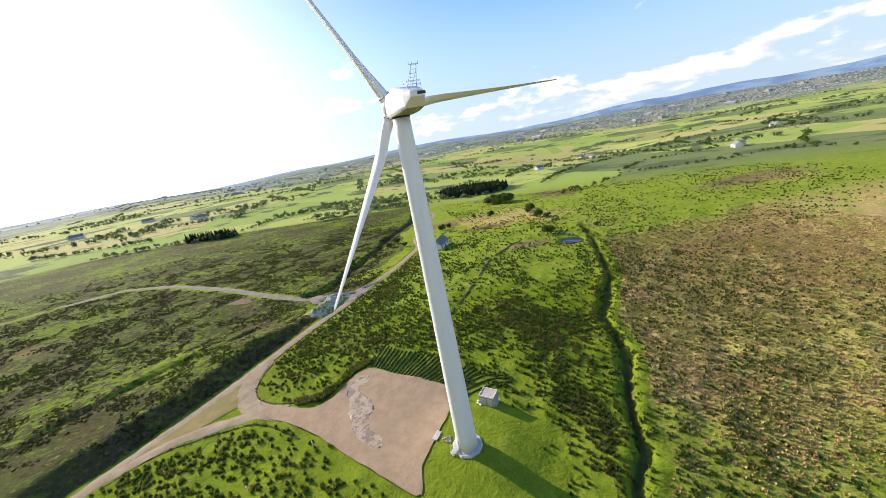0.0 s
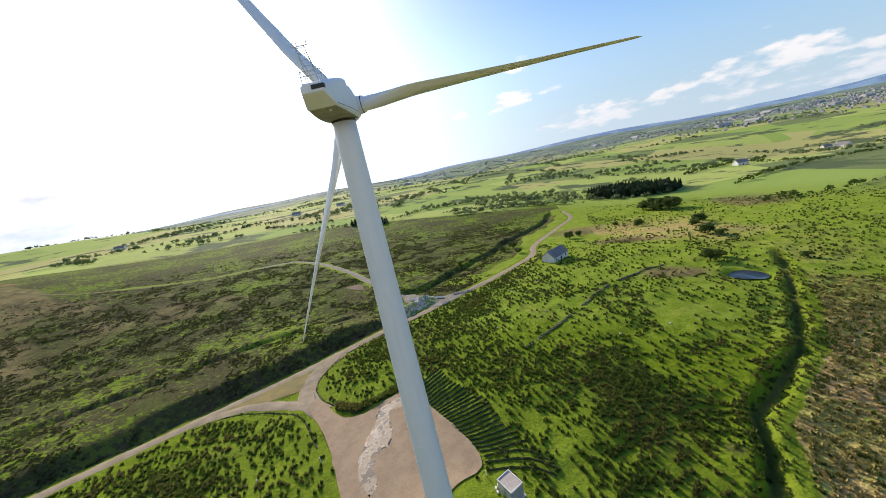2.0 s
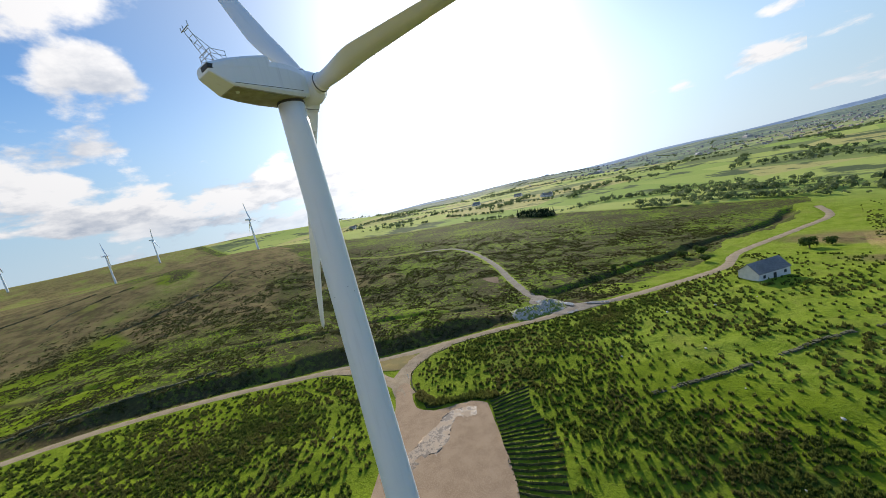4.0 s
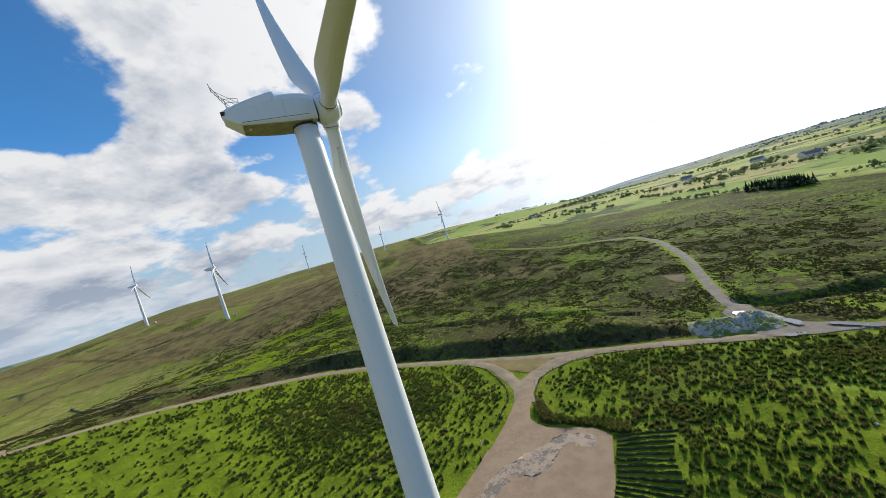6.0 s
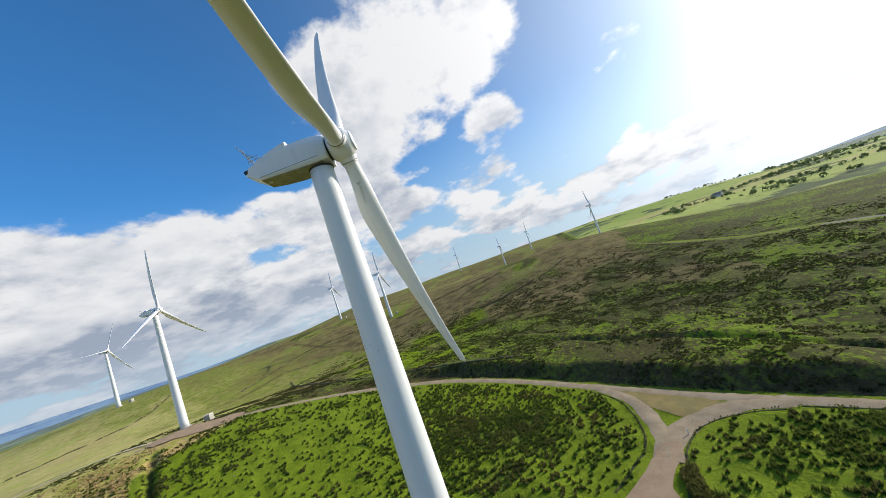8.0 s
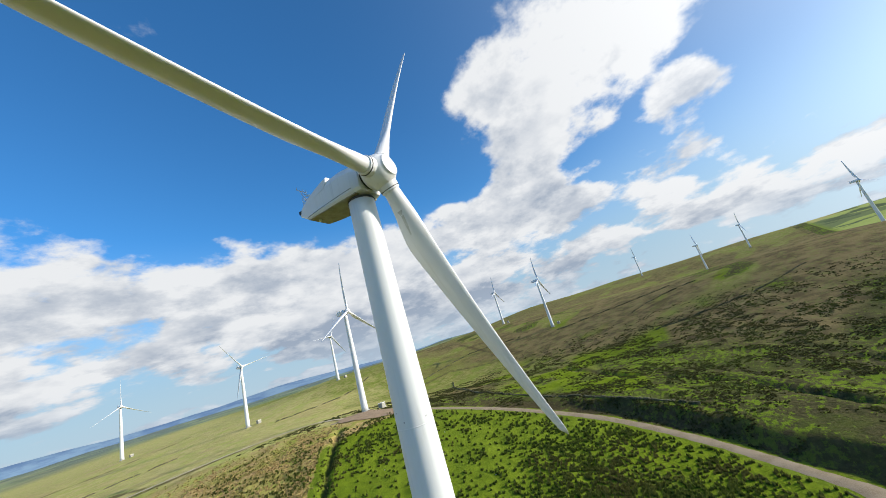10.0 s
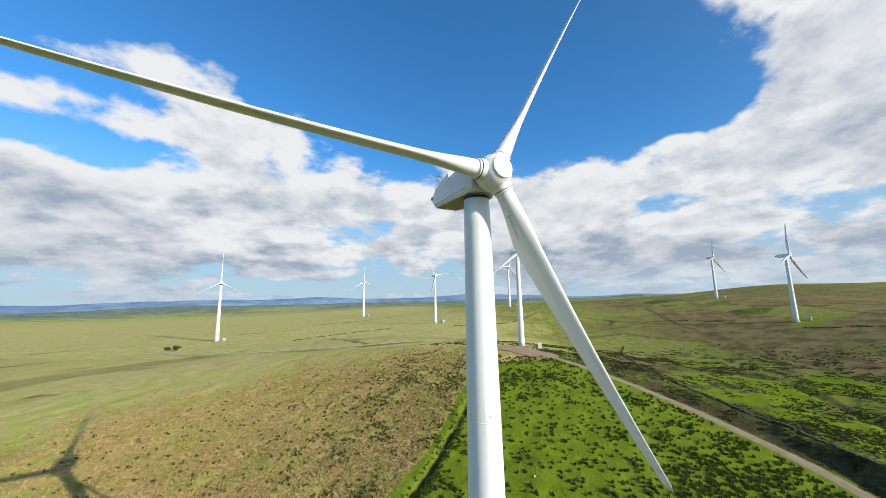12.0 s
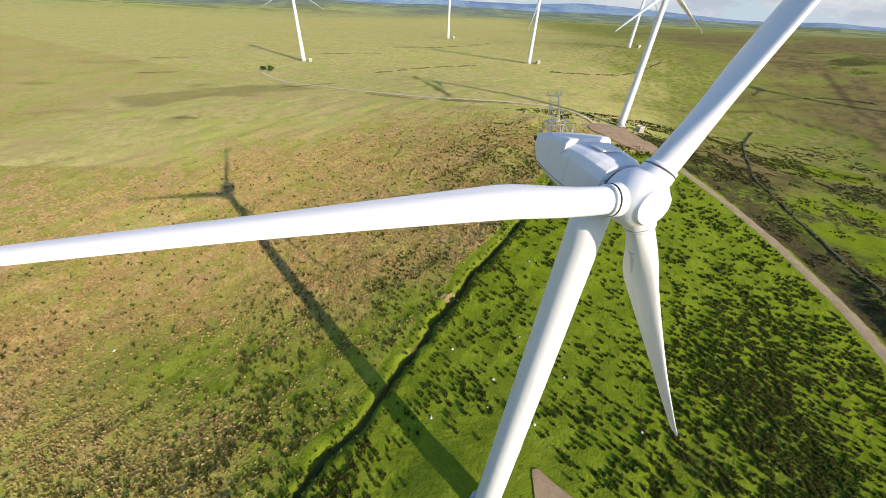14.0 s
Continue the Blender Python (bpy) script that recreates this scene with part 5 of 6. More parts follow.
rng = random.Random(21)
boulder_meshes = []
for k in range(6):
    bm = bmesh.new()
    stone_bm(bm, (0, 0, 0.2), (1.0, 0.75, 0.62), rng, 0.22)
    boulder_meshes.append(mesh_from(bm, "boulder", M_PALE_STONE))
BOULDERS = [(-12, -14), (9, -16), (-3, -18), (-5, -24), (4, -32), (-21, -24), (-40, -37), (-13, -35), (-33, -52), (-26, -44), (-48, -20), (-64, -19), (-58, -48), (-20, -60), (-33, -12),
            (-42, 6), (30, 42), (22, 62), (14, 74), (34, 60), (-8, 82), (2, 92), (40, 86), (12, 100), (48, 66), (20, 110), (-1, 64), (56, 84), (64, -50), (88, -34), (-72, -80), (-46, -82)]
for i, (x, y) in enumerate(BOULDERS):
    ob = new("boulder", boulder_meshes[i % 6])
    s = rng.uniform(0.45, 0.85)
    ob.matrix_basis = pose(x, y, gz(x, y) - 0.05, 0, 0, rng.uniform(0, 360)) @ Matrix.Scale(s, 4)
    tagged(ob, "small pale boulder lying in rough grass", "boulder", "pale boulders in the grass")


def build_heap(centre, radius, count, size, material, name, label, seed, core=None, height=0.6):
    """A heap: a lumpy core and loose stones over it."""
    rng = random.Random(seed)
    x0, y0 = centre
    root = empty(name, pose(x0, y0, gz(x0, y0)))
    bm = bmesh.new()
    rows = []
    for j in range(9):
        f = j / 8
        row = []
        for i in range(36):
            a = 2 * math.pi * i / 36
            rr = f * (1 + 0.16 * math.sin(3 * a + seed) + 0.09 * math.sin(7 * a + 2 * seed))
            x, y = radius[0] * rr * math.cos(a), radius[1] * rr * math.sin(a)
            h = height * (1 - f ** 1.5) * (0.8 + 0.3 * math.sin(2.3 * x + seed) * math.sin(1.9 * y)) + rng.uniform(-0.04, 0.04) * height
            row.append(bm.verts.new((x, y, gz(x0 + x, y0 + y) - gz(x0, y0) + h - 0.12 * f)))
        rows.append(row)
    for a, b in zip(rows, rows[1:]):
        for i in range(36):
            bm.faces.new((a[i], a[(i + 1) % 36], b[(i + 1) % 36], b[i]))
    bmesh.ops.recalc_face_normals(bm, faces=bm.faces)
    part("core", bm, core or material, root)
    meshes = []
    for k in range(5):
        bm = bmesh.new()
        stone_bm(bm, (0, 0, 0.1), (1, 0.8, 0.65), rng, 0.25)
        meshes.append(mesh_from(bm, "rock", material))
    for k in range(count):
        f, a = rng.uniform(0.25, 1.05) ** 0.7, rng.uniform(0, 6.28)
        x, y = radius[0] * f * math.cos(a), radius[1] * f * math.sin(a)
        h = height * max(0.0, 1 - f ** 1.5) * 0.8
        ob = new("rock", meshes[k % 5])
        ob.parent = root
        ob.matrix_basis = pose(x, y, gz(x0 + x, y0 + y) - gz(x0, y0) + h, rng.uniform(-25, 25), rng.uniform(-25, 25), rng.uniform(0, 360)) @ Matrix.Scale(size * rng.uniform(0.5, 1.4), 4)
    return tagged(root, label, "rubble heap")


def spoil_material():
    n = Nodes("grassed_spoil", 0.92)
    pos = n.coords()
    split = n.add("ShaderNodeSeparateXYZ")
    n.link(n.add("ShaderNodeNewGeometry").outputs["True Normal"], split.inputs[0])
    flat = n.maths("ADD", split.outputs[2], n.maths("MULTIPLY", n.maths("SUBTRACT", n.noise(0.35, 4, 0.6, pos), 0.5), 0.9))
    rock = n.mix(n.noise(1.2, 6, 0.7, pos), (0.3, 0.27, 0.22), (0.56, 0.52, 0.45))
    n.colour(n.mix(n.ramp(flat, 0.8, 0.9), rock, n.mix(n.noise(2.0, 4, 0.6, pos), (0.12, 0.16, 0.025), (0.22, 0.25, 0.05)))).bump(n.noise(1.5, 5, 0.6, pos), 0.7, 0.3)
    return n.mat


def build_spoil(centre, yaw, half, height):
    """A long tipped mound: a gullied rocky face towards the track and grass on its back."""
    rng = random.Random(4)
    x0, y0 = centre
    base = gz(x0, y0)
    root = empty("spoil_heap", pose(x0, y0, base, 0, 0, yaw))
    c, sn = math.cos(radians(yaw)), math.sin(radians(yaw))
    across, along = np.linspace(-1.12, 1.12, 34), np.linspace(-1.12, 1.12, 76)
    A, B = np.meshgrid(along, across)
    lx, ly = A * half[0], B * half[1]
    wx, wy = x0 + lx * c - ly * sn, y0 + lx * sn + ly * c
    ridge = 0.12 + 0.1 * np.sin(3 * A)
    fall = np.clip(1 - np.abs(A) ** 2.6, 0, 1) * np.clip(1 - np.abs((B - ridge) / np.where(B > ridge, 1.0 - ridge, 1.0 + ridge)) ** 1.5, 0, 1)
    lump = 0.75 + 0.6 * (mottle(wx, wy, 4.5, 31) - 0.5) + 0.5 * (mottle(wx, wy, 1.6, 32) - 0.5)
    h = height * fall * lump * (1 - 0.35 * np.exp(-((A - 0.05) / 0.1) ** 2))
    z = ground_z(wx, wy) - base + h - 0.12 + 0.12 * (fall > 0.02) * (mottle(wx, wy, 1.1, 33) - 0.5)
    me = bpy.data.meshes.new("mound")
    w = len(along)
    faces = [(j * w + i, j * w + i + 1, (j + 1) * w + i + 1, (j + 1) * w + i) for j in range(len(across) - 1) for i in range(w - 1)
             if max(fall[j, i], fall[j, i + 1], fall[j + 1, i], fall[j + 1, i + 1]) > 0]
    me.from_pydata(list(zip(lx.ravel(), ly.ravel(), z.ravel())), [], faces)
    loose = bmesh.new()
    loose.from_mesh(me)
    bmesh.ops.delete(loose, geom=[v for v in loose.verts if not v.link_faces], context="VERTS")
    loose.to_mesh(me)
    loose.free()
    me.materials.append(spoil_material())
    mound = new("mound", me)
    mound.parent = root
    stones = []
    for k in range(5):
        bm = bmesh.new()
        stone_bm(bm, (0, 0, 0.1), (1, 0.8, 0.65), rng, 0.25)
        stones.append(mesh_from(bm, "rock", M_SPOIL_ROCK))
    for k in range(70):
        j, i = rng.randrange(1, 14), rng.randrange(3, w - 3)
        if fall[j, i] < 0.01:
            continue
        ob = new("rock", stones[k % 5])
        ob.parent = root
        ob.matrix_basis = pose(lx[j, i], ly[j, i], z[j, i], rng.uniform(-25, 25), rng.uniform(-25, 25), rng.uniform(0, 360)) @ Matrix.Scale(rng.uniform(0.25, 0.8), 4)
    return tagged(root, "grey spoil heap with grass growing on its top", "rubble heap")


build_spoil((-36.3, 84.2), 52, (10.2, 5.6), 4.2)
build_heap((-6.5, -9.5), (1.9, 1.3), 60, 0.5, M_PALE_STONE, "rubble_heap", "small heap of white rubble in dark grass", 7, None, 0.45)
build_heap((5, -49), (2.6, 1.3), 5, 0.4, M_PALE_STONE, "eroded_bank", "pale eroded bank beside the gully", 9, M_VERGE, 1.1)
build_heap((-3.4, 2.6), (1.0, 0.8), 22, 0.45, M_STONE, "rubble_heap", "dark stones piled against the tower plinth", 11, None, 0.35)

# water lying on the tracks and in the pasture
patch("water", [(-45, 92), (-41.5, 91.4), (-39, 94), (-36.3, 94), (-31.5, 93), (-26, 92), (-25.5, 89.6), (-29, 90.2), (-31, 89.4), (-34, 90.8), (-36.8, 90.5), (-40.4, 89.8), (-42, 90.6)],
      M_WATER, "shallow puddle shining at the junction", "puddle", 0.46, 0.4, 0.6)
patch("water", [(-25.4, 84.4), (-23, 87), (-22.2, 85.8), (-24, 83)], M_WATER, "shallow puddle beside the spoil heap", "puddle", 0.46, 0.4, 0.7)
patch("water", [(-23, 94), (-20, 95), (-16, 96.6), (-15.6, 95.6), (-20, 93.8), (-22, 92.9)], M_WATER, "narrow puddle along the track's edge", "puddle", 0.46, 0.4, 0.6)
patch("pond_water", [(76, 99), (79, 101.5), (84, 100.5), (87, 97.5), (84, 94.5), (79, 94.5), (76, 96.5)], M_WATER, "small dark pond in rough pasture", "pond", 0.5, 0.5, 0.3)

# slab and marker by the pad
bm = bmesh.new()
box(bm, (2.2, 1.1, 0.14), (0, 0, 0.12), 0.03)
tagged(part("concrete_slab", bm, M_CONCRETE, at=pose(-5.2, 4.2, gz(-5.2, 4.2) + 0.08, 0, 0, 52)), "pale concrete slab at the gravel's edge", "slab")
for x, y in ((-30.5, 11.2), (-47.4, 31.5), (3.0, 12.5)):
    root = empty("marker_post", pose(x, y, gz(x, y)))
    bm = bmesh.new()
    box(bm, (0.16, 0.16, 1.2), (0, 0, 0.55), 0.02)
    part("post", bm, M_WHITE_WALL, root)
    bm = bmesh.new()
    box(bm, (0.19, 0.19, 0.08), (0, 0, 1.17), 0.02)
    part("cap", bm, M_STEEL, root)
    tagged(root, "short white marker post in rough grass", "marker post", "white marker posts")
for dx, dy in ((-2.3, 1.0), (-2.6, 0.3), (-2.2, -0.4)):
    bm = bmesh.new()
    box(bm, (0.5, 0.35, 0.28), (0, 0, 0.12), 0.03)
    tagged(part("concrete_block", bm, M_WHITE_WALL, at=pose(7.6 + dx, 9.9 + dy, gz(7.6 + dx, 9.9 + dy), 0, 0, 30 * dx)), "white concrete block lying beside the kiosk", "block", "blocks by the kiosk")


# ---- farm buildings ----
def build_house(name, m, size, wall_mat, roof_mat, label, chimney=True, eaves=2.6, openings=3):
    lx, ly = size
    root = empty(name, m)
    ridge = eaves + ly * 0.42
    bm = bmesh.new()
    rings(bm, [[(x, -ly / 2, -0.6), (x, ly / 2, -0.6), (x, ly / 2, eaves), (x, 0, ridge), (x, -ly / 2, eaves)] for x in (-lx / 2, lx / 2)])
    part("walls", bm, wall_mat, root)
    for s in (-1, 1):
        bm = bmesh.new()
        o = 0.3
        d = Vector((0, s * (ly / 2 + o), eaves - o * 0.84))
        rings(bm, [[(x, 0, ridge + 0.06), (x, d.y, d.z + 0.06), (x, d.y, d.z + 0.2), (x, 0, ridge + 0.2)] for x in (-lx / 2 - 0.25, lx / 2 + 0.25)])
        part("roof_slope", bm, roof_mat, root)
        for k in range(openings):
            x = -lx / 2 + lx * (k + 0.5) / openings
            bm = bmesh.new()
            if k == 1:
                box(bm, (1.1, 0.08, 2.0), (x, s * (ly / 2 + 0.02), 1.0))
                part("door", bm, M_DARK, root)
            else:
                box(bm, (0.9, 0.08, 1.0), (x, s * (ly / 2 + 0.02), 1.5))
                part("window", bm, M_DARK, root)
    if chimney:
        bm = bmesh.new()
        box(bm, (0.7, 0.9, 1.4), (lx / 2 - 0.5, 0, ridge + 0.4), 0.03)
        part("chimney", bm, wall_mat, root)
    return tagged(root, label, "building", "scattered farm buildings")


barn_yaw = math.degrees(math.atan2(9, 5.9))
build_house("stone_barn", pose(20, 131, gz(20, 131), 0, 0, barn_yaw), (12, 6.5), M_WHITE_WALL, M_SLATE, "stone field barn with pale gable and slate roof", False, 2.8)
for x, y, a, lx, ly in ((463, 682, 20, 14, 8), (480, 676, 110, 18, 9), (416, 292, 60, 12, 8), (430, 300, 150, 9, 6), (-300, 560, 15, 14, 8), (-318, 570, 100, 10, 7), (-482, 562, 30, 16, 9), (-500, 574, 120, 12, 8), (-444, 671, 10, 18, 9), (646, 420, 70, 14, 8), (255, 480, 20, 14, 8), (-640, 330, 40, 14, 8)):
    build_house("farmhouse", pose(x, y, gz(x, y), 0, 0, a), (lx, ly), M_WHITE_WALL, M_SLATE, "far pale farm building with a grey slate roof", True, 3.6)


def town(name, centres, seed, label):
    """Far streets of gabled houses, joined."""
    rng = random.Random(seed)
    verts, faces, kinds = [], [], []
    for cx, cy, spread, count in centres:
        cx, cy, count = cx * 1.18, cy * 1.18, int(count * 1.5)
        xs = [(cx + rng.gauss(0, spread), cy + rng.gauss(0, spread * 0.7)) for _ in range(count)]
        zs = ground_z(np.array([p[0] for p in xs]), np.array([p[1] for p in xs]))
        for (x, y), z in zip(xs, zs):
            a = rng.choice((0.4, 0.4 + math.pi / 2)) + rng.gauss(0, 0.12)
            lx, ly, h = rng.uniform(6, 12), rng.uniform(5, 7), rng.uniform(3, 4.4)
            if rng.random() < 0.012:
                lx, ly, h = rng.uniform(30, 60), rng.uniform(20, 30), 8
            b, c, s = len(verts), math.cos(a), math.sin(a)
            for ux, uy, uz in ((-1, -1, -0.4), (1, -1, -0.4), (1, 1, -0.4), (-1, 1, -0.4), (-1, -1, 1), (1, -1, 1), (1, 1, 1), (-1, 1, 1), (-1, 0, 1.55), (1, 0, 1.55)):
                verts.append((x + c * ux * lx / 2 - s * uy * ly / 2, y + s * ux * lx / 2 + c * uy * ly / 2, z + uz * h))
            w = rng.choice((0, 0, 1))
            for f, k in (((0, 1, 5, 4), w), ((2, 3, 7, 6), w), ((1, 2, 6, 9, 5), w), ((3, 0, 4, 8, 7), w), ((4, 5, 9, 8), 2), ((6, 7, 8, 9), 2)):
                faces.append(tuple(b + i for i in f))
                kinds.append(k if lx < 30 else 0)
    me = bpy.data.meshes.new(name)
    me.from_pydata(verts, [], faces)
    for mat in (M_TOWN_WALL, M_BRICK, M_TOWN_ROOF):
        me.materials.append(mat)
    me.polygons.foreach_set("material_index", kinds)
    return tagged(new(name, me), label, "town", kind="stuff")


town("far_town", [(1950, 1250, 300, 300), (1750, 1600, 300, 230), (2700, 1900, 500, 320), (900, 1150, 110, 30), (600, 1250, 140, 30), (1250, 1450, 200, 150),
                  (950, 1800, 350, 300), (100, 2000, 400, 220), (-900, 2100, 350, 120), (2800, 900, 350, 220), (-520, 1250, 160, 24)], 8, "far town of pale houses with slate roofs")


# ---- trees, hedges and plantations ----
def leaf_cloud(centres, radii, per, leaf, seed, squash=0.8):
    """Corner points of many small leaf clumps over lumpy crowns, and a tone for each."""
    rng = np.random.default_rng(seed)
    n = len(centres)
    c = np.repeat(np.asarray(centres, float), per, 0)
    r = np.repeat(np.asarray(radii, float), per)
    d = rng.normal(0, 1, (n * per, 3))
    d /= np.linalg.norm(d, axis=1)[:, None]
    d[:, 2] = np.where(d[:, 2] < -0.35, -d[:, 2], d[:, 2])
    lump = 0.78 + 0.22 * np.sin(3.1 * d[:, 0] + c[:, 0]) * np.sin(3.7 * d[:, 1] + c[:, 1]) + 0.12 * rng.normal(0, 1, len(d))
    p = c + d * (r * lump)[:, None] * np.array([1, 1, squash])
    size = leaf * r * rng.uniform(0.6, 1.4, len(d))
    u = np.cross(d, rng.normal(0, 1, d.shape))
    u /= np.linalg.norm(u, axis=1)[:, None] + 1e-9
    v = np.cross(d, u) + 0.6 * d * rng.normal(0, 1, (len(d), 1))
    tri = np.stack([p + u * size[:, None], p - u * size[:, None] * 0.6 + v * size[:, None], p - u * size[:, None] * 0.5 - v * size[:, None] * 0.9], 1)
    # tone follows upward facing: top light put into the leaf colour
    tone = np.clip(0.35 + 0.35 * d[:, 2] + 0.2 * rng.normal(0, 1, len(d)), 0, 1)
    return tri.reshape(-1, 3), np.repeat(tone, 3)


def leaf_mesh(name, tri, tone, material):
    me = bpy.data.meshes.new(name)
    n = len(tri)
    me.vertices.add(n)
    me.vertices.foreach_set("co", tri.ravel())
    me.loops.add(n)
    me.loops.foreach_set("vertex_index", np.arange(n))
    me.polygons.add(n // 3)
    me.polygons.foreach_set("loop_start", np.arange(0, n, 3))
    me.update()
    a = me.attributes.new("shade", "FLOAT", "POINT")
    a.data.foreach_set("value", tone.astype(np.float32))
    me.materials.append(material)
    return me


def tree_kind(height, width, seed):
    """Trunk with limbs, and a crown of leaf clumps on several boughs."""
    rng = random.Random(seed)
    bm = bmesh.new()
    rings(bm, [circle(width * 0.05 * (1 - 0.6 * f), height * 0.6 * f - 0.3, 7, 0.1 * math.sin(3 * f), 0.1 * f) for f in (0, 0.3, 0.6, 1)])
    centres, radii = [], []
    for k in range(7):
        a, e = rng.uniform(0, 6.28), rng.uniform(0.15, 0.95)
        q = Vector((math.cos(a) * width * 0.3 * rng.uniform(0.4, 1), math.sin(a) * width * 0.3 * rng.uniform(0.4, 1), height * (0.2 + 0.45 * e)))
        rod(bm, (0, 0, height * 0.28), q, width * 0.015, 5)
        centres.append(tuple(q))
        radii.append(width * rng.uniform(0.25, 0.34))
    trunk = mesh_from(bm, "trunk", M_BARK)
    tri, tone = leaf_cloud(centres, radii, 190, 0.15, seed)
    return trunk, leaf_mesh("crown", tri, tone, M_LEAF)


KINDS = [tree_kind(7, 7, 1), tree_kind(9, 8, 2), tree_kind(5, 6, 3), tree_kind(3.2, 4.4, 4)]


def plant(x, y, kind, scale, label="rounded broadleaf tree standing in pasture", name="tree", group=""):
    root = empty(name, pose(x, y, gz(x, y), 0, 0, (x * 37 + y * 11) % 360) @ Matrix.Scale(scale, 4))
    for part_name, me in zip(("trunk", "crown"), KINDS[kind]):
        ob = new(part_name, me)
        ob.parent = root
    return tagged(root, label, name, group)


for i, (x, y) in enumerate([(90, 256), (95, 250), (99, 258), (103, 248), (96, 241), (106, 240), (92, 245), (101, 236), (88, 250), (99, 246)]):
    plant(x, y, i % 2, 1.15, "broadleaf tree in a dense round copse", "tree", "trees of the round copse")
for x, y, k, s in ((97, 177, 2, 1.2), (92, 172, 3, 1.2), (101, 183, 3, 1.0), (76, 112, 2, 1.1), (81, 116, 3, 1.0), (90, 152, 2, 1.1), (94, 146, 3, 1.1), (155, -317, 2, 1.0), (164, -322, 3, 1.2), (1, 150, 3, 0.9), (-8, 158, 3, 1.0),
                   (-3, 166, 2, 0.9), (104, 110, 3, 0.8), (30, 175, 2, 1.0), (36, 182, 3, 1.1), (60, 200, 3, 1.0), (-40, 130, 3, 0.7), (-29, 137, 3, 0.8), (-18, 146, 3, 0.8), (70, 190, 2, 1.0)):
    plant(x, y, k, s, "rounded dark bush beside the rough pasture", "bush", "bushes along the stream")


def leafy_rows(name, lines, step, radius, label, category, seed, material=M_LEAF, per=26, spread=2.0, leaf=0.34):
    rng = random.Random(seed)
    xy, rad = [], []
    for line in lines:
        for x, y in densify(line, step):
            if rng.random() < 0.16:
                continue
            xy.append((x + rng.gauss(0, spread), y + rng.gauss(0, spread)))
            rad.append(radius * rng.choice((0.5, 0.7, 1.0, 1.0, 1.3)))
    a = np.array(xy)
    rad = np.array(rad)
    z = ground_z(a[:, 0], a[:, 1])
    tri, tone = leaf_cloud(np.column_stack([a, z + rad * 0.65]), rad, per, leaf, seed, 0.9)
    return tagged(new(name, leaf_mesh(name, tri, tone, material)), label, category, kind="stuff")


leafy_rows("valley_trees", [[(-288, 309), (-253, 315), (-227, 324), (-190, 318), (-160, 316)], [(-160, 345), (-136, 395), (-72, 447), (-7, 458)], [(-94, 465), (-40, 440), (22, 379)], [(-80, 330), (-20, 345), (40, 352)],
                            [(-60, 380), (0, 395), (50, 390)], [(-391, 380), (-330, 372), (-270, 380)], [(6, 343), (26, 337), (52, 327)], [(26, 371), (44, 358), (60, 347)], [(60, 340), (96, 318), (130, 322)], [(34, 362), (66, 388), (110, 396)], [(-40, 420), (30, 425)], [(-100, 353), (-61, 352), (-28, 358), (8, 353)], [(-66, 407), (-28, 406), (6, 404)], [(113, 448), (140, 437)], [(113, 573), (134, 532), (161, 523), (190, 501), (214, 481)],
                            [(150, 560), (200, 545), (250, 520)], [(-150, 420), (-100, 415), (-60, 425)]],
           3, 2.8, "belts of dark trees along the valley", "trees", 31, spread=2.2, material=M_HAZED_LEAF)
leafy_rows("pasture_hedges", [[(382, 160), (382, 214), (340, 225), (306, 231), (260, 262), (242, 267)], [(230, 255), (186, 234), (150, 225)], [(255, 284), (330, 330), (416, 320), (488, 396), (560, 410), (646, 397)],
                              [(390, 201), (450, 250), (520, 290)], [(646, 397), (700, 440), (745, 493), (841, 470), (940, 500), (1032, 508)], [(448, 474), (420, 400), (400, 340)], [(178, 318), (220, 360), (300, 420), (448, 474)],
                              [(300, 420), (280, 500), (330, 580)], [(488, 396), (560, 520), (640, 600)], [(180, 440), (260, 520), (300, 640)], [(841, 470), (800, 560), (820, 680)]],
           5, 2.3, "dark field hedges with small trees", "hedge", 32, spread=1.2)
rng = random.Random(77)
far_lines = []
for k in range(190):
    a, r = rng.uniform(-1.25, 1.5), 520 + 2700 * rng.random() ** 1.3
    x, y = r * math.sin(a), r * math.cos(a)
    t = rng.choice((0.3, 1.85)) + rng.gauss(0, 0.2)
    l = rng.uniform(80, 260)
    far_lines.append([(x, y), (x + l * math.cos(t) * 0.5, y + l * math.sin(t) * 0.5 + 6), (x + l * math.cos(t), y + l * math.sin(t))])
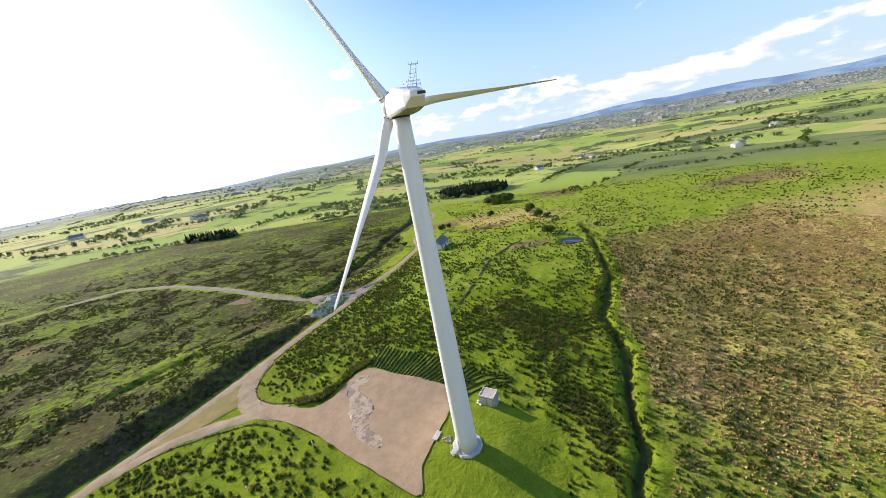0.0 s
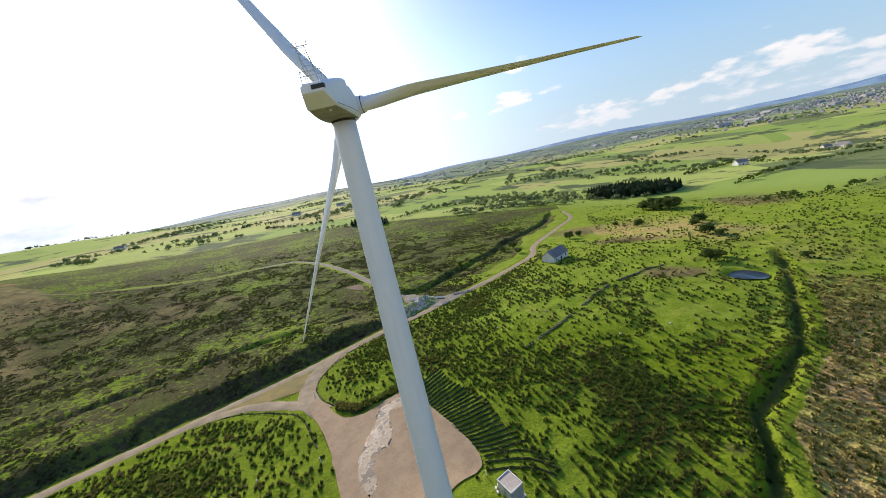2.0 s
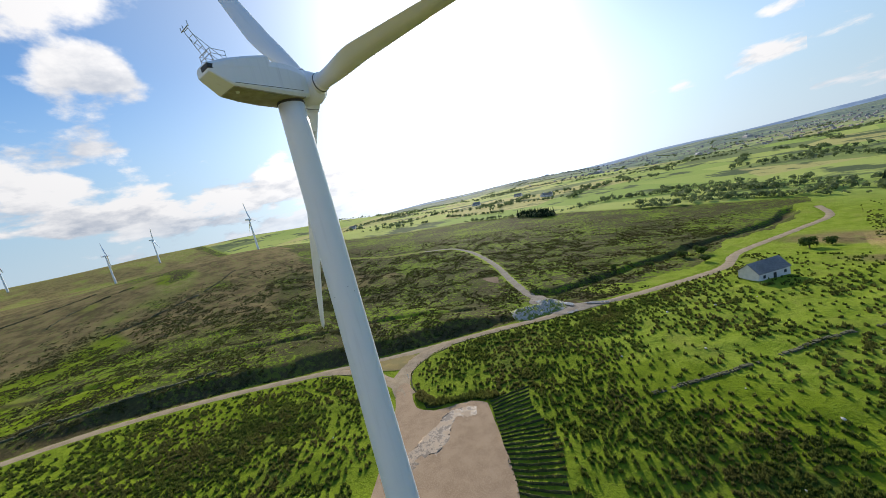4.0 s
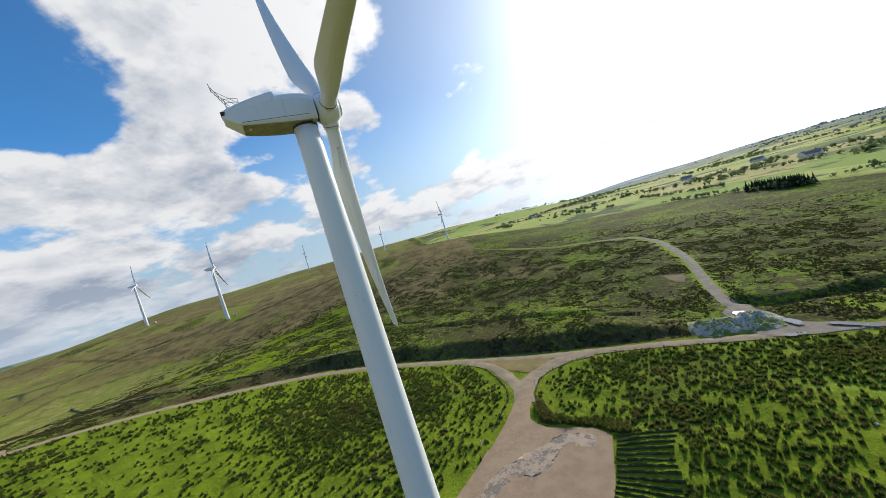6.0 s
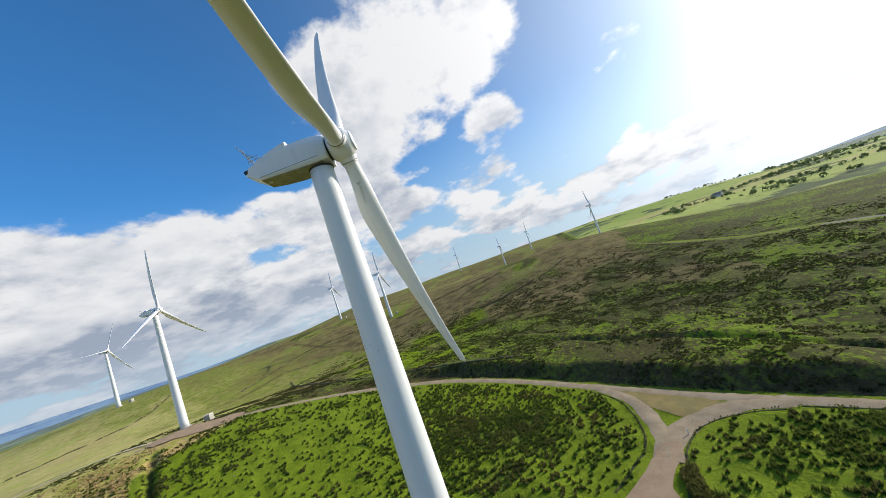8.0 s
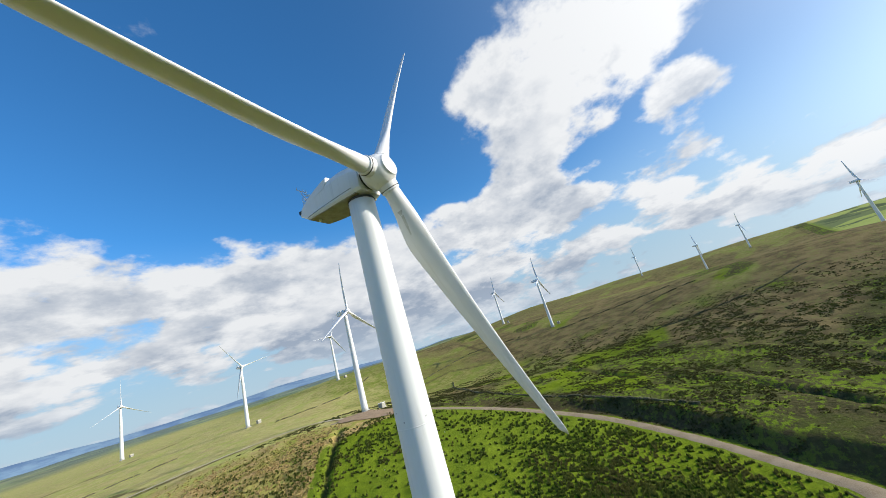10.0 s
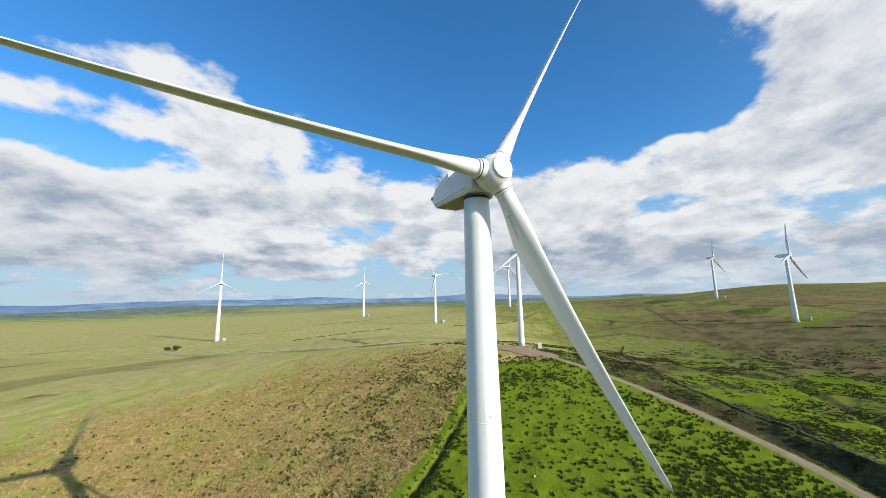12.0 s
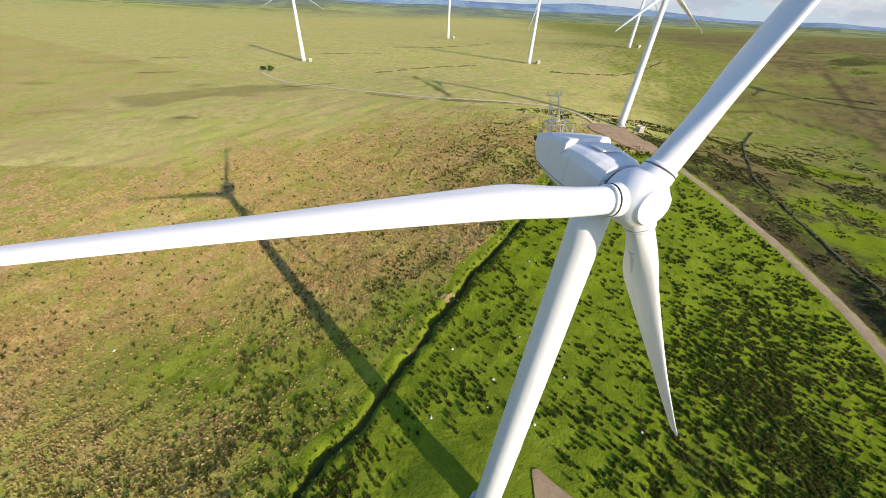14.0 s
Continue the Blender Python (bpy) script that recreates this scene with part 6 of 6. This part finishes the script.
leafy_rows("far_hedgerows", far_lines, 6, 3.2, "far hedgerows and copses among the fields", "hedge", 33, per=14, spread=3.0, leaf=0.5, material=M_HAZED_LEAF)


def conifers(name, outline, count, seed, label):
    rng = np.random.default_rng(seed)
    p = np.array(outline)
    x, y = rng.uniform(p[:, 0].min(), p[:, 0].max(), count * 3), rng.uniform(p[:, 1].min(), p[:, 1].max(), count * 3)
    ok = inside(x, y, outline)
    x, y = x[ok][:count], y[ok][:count]
    z = ground_z(x, y)
    tris, tones = [], []
    for tier in range(5):
        f = tier / 4
        for k in range(6):
            a = rng.uniform(0, 6.28, len(x))
            h = 8.5 * rng.uniform(0.85, 1.15, len(x))
            r = 2.6 * (1 - 0.82 * f) * rng.uniform(0.8, 1.2, len(x))
            top = np.column_stack([x, y, z + h * (0.35 + 0.68 * f)])
            b1 = np.column_stack([x + r * np.cos(a), y + r * np.sin(a), z + h * (0.05 + 0.7 * f)])
            b2 = np.column_stack([x + r * np.cos(a + 1.2), y + r * np.sin(a + 1.2), z + h * (0.05 + 0.7 * f)])
            tris.append(np.stack([top, b1, b2], 1))
            # upper tiers paler, light from above put into the needle colour
            tones.append(np.clip(0.25 + 0.5 * f + rng.normal(0, 0.15, len(x)), 0, 1))
    tri = np.concatenate(tris).reshape(-1, 3)
    return tagged(new(name, leaf_mesh(name, tri, np.repeat(np.concatenate(tones), 3), M_NEEDLE)), label, "conifers", kind="stuff")


conifers("conifer_plantation", [(60, 348), (78, 333), (100, 322), (134, 326), (148, 352), (138, 372), (104, 392), (70, 380)], 480, 41, "dark conifer plantation in a long block")
leafy_rows("plantation_canopy", [[(64, 350), (100, 330), (132, 334)], [(70, 360), (104, 342), (138, 346)], [(78, 370), (108, 354), (142, 356)], [(92, 382), (116, 368), (138, 366)]],
           3.2, 4.6, "dense dark canopy of the plantation", "trees", 43, material=M_NEEDLE, per=40, spread=1.6, leaf=0.3)
conifers("conifer_belt", [(-205, 318), (-160, 312), (-158, 322), (-204, 330)], 60, 42, "dark belt of conifers in the valley")
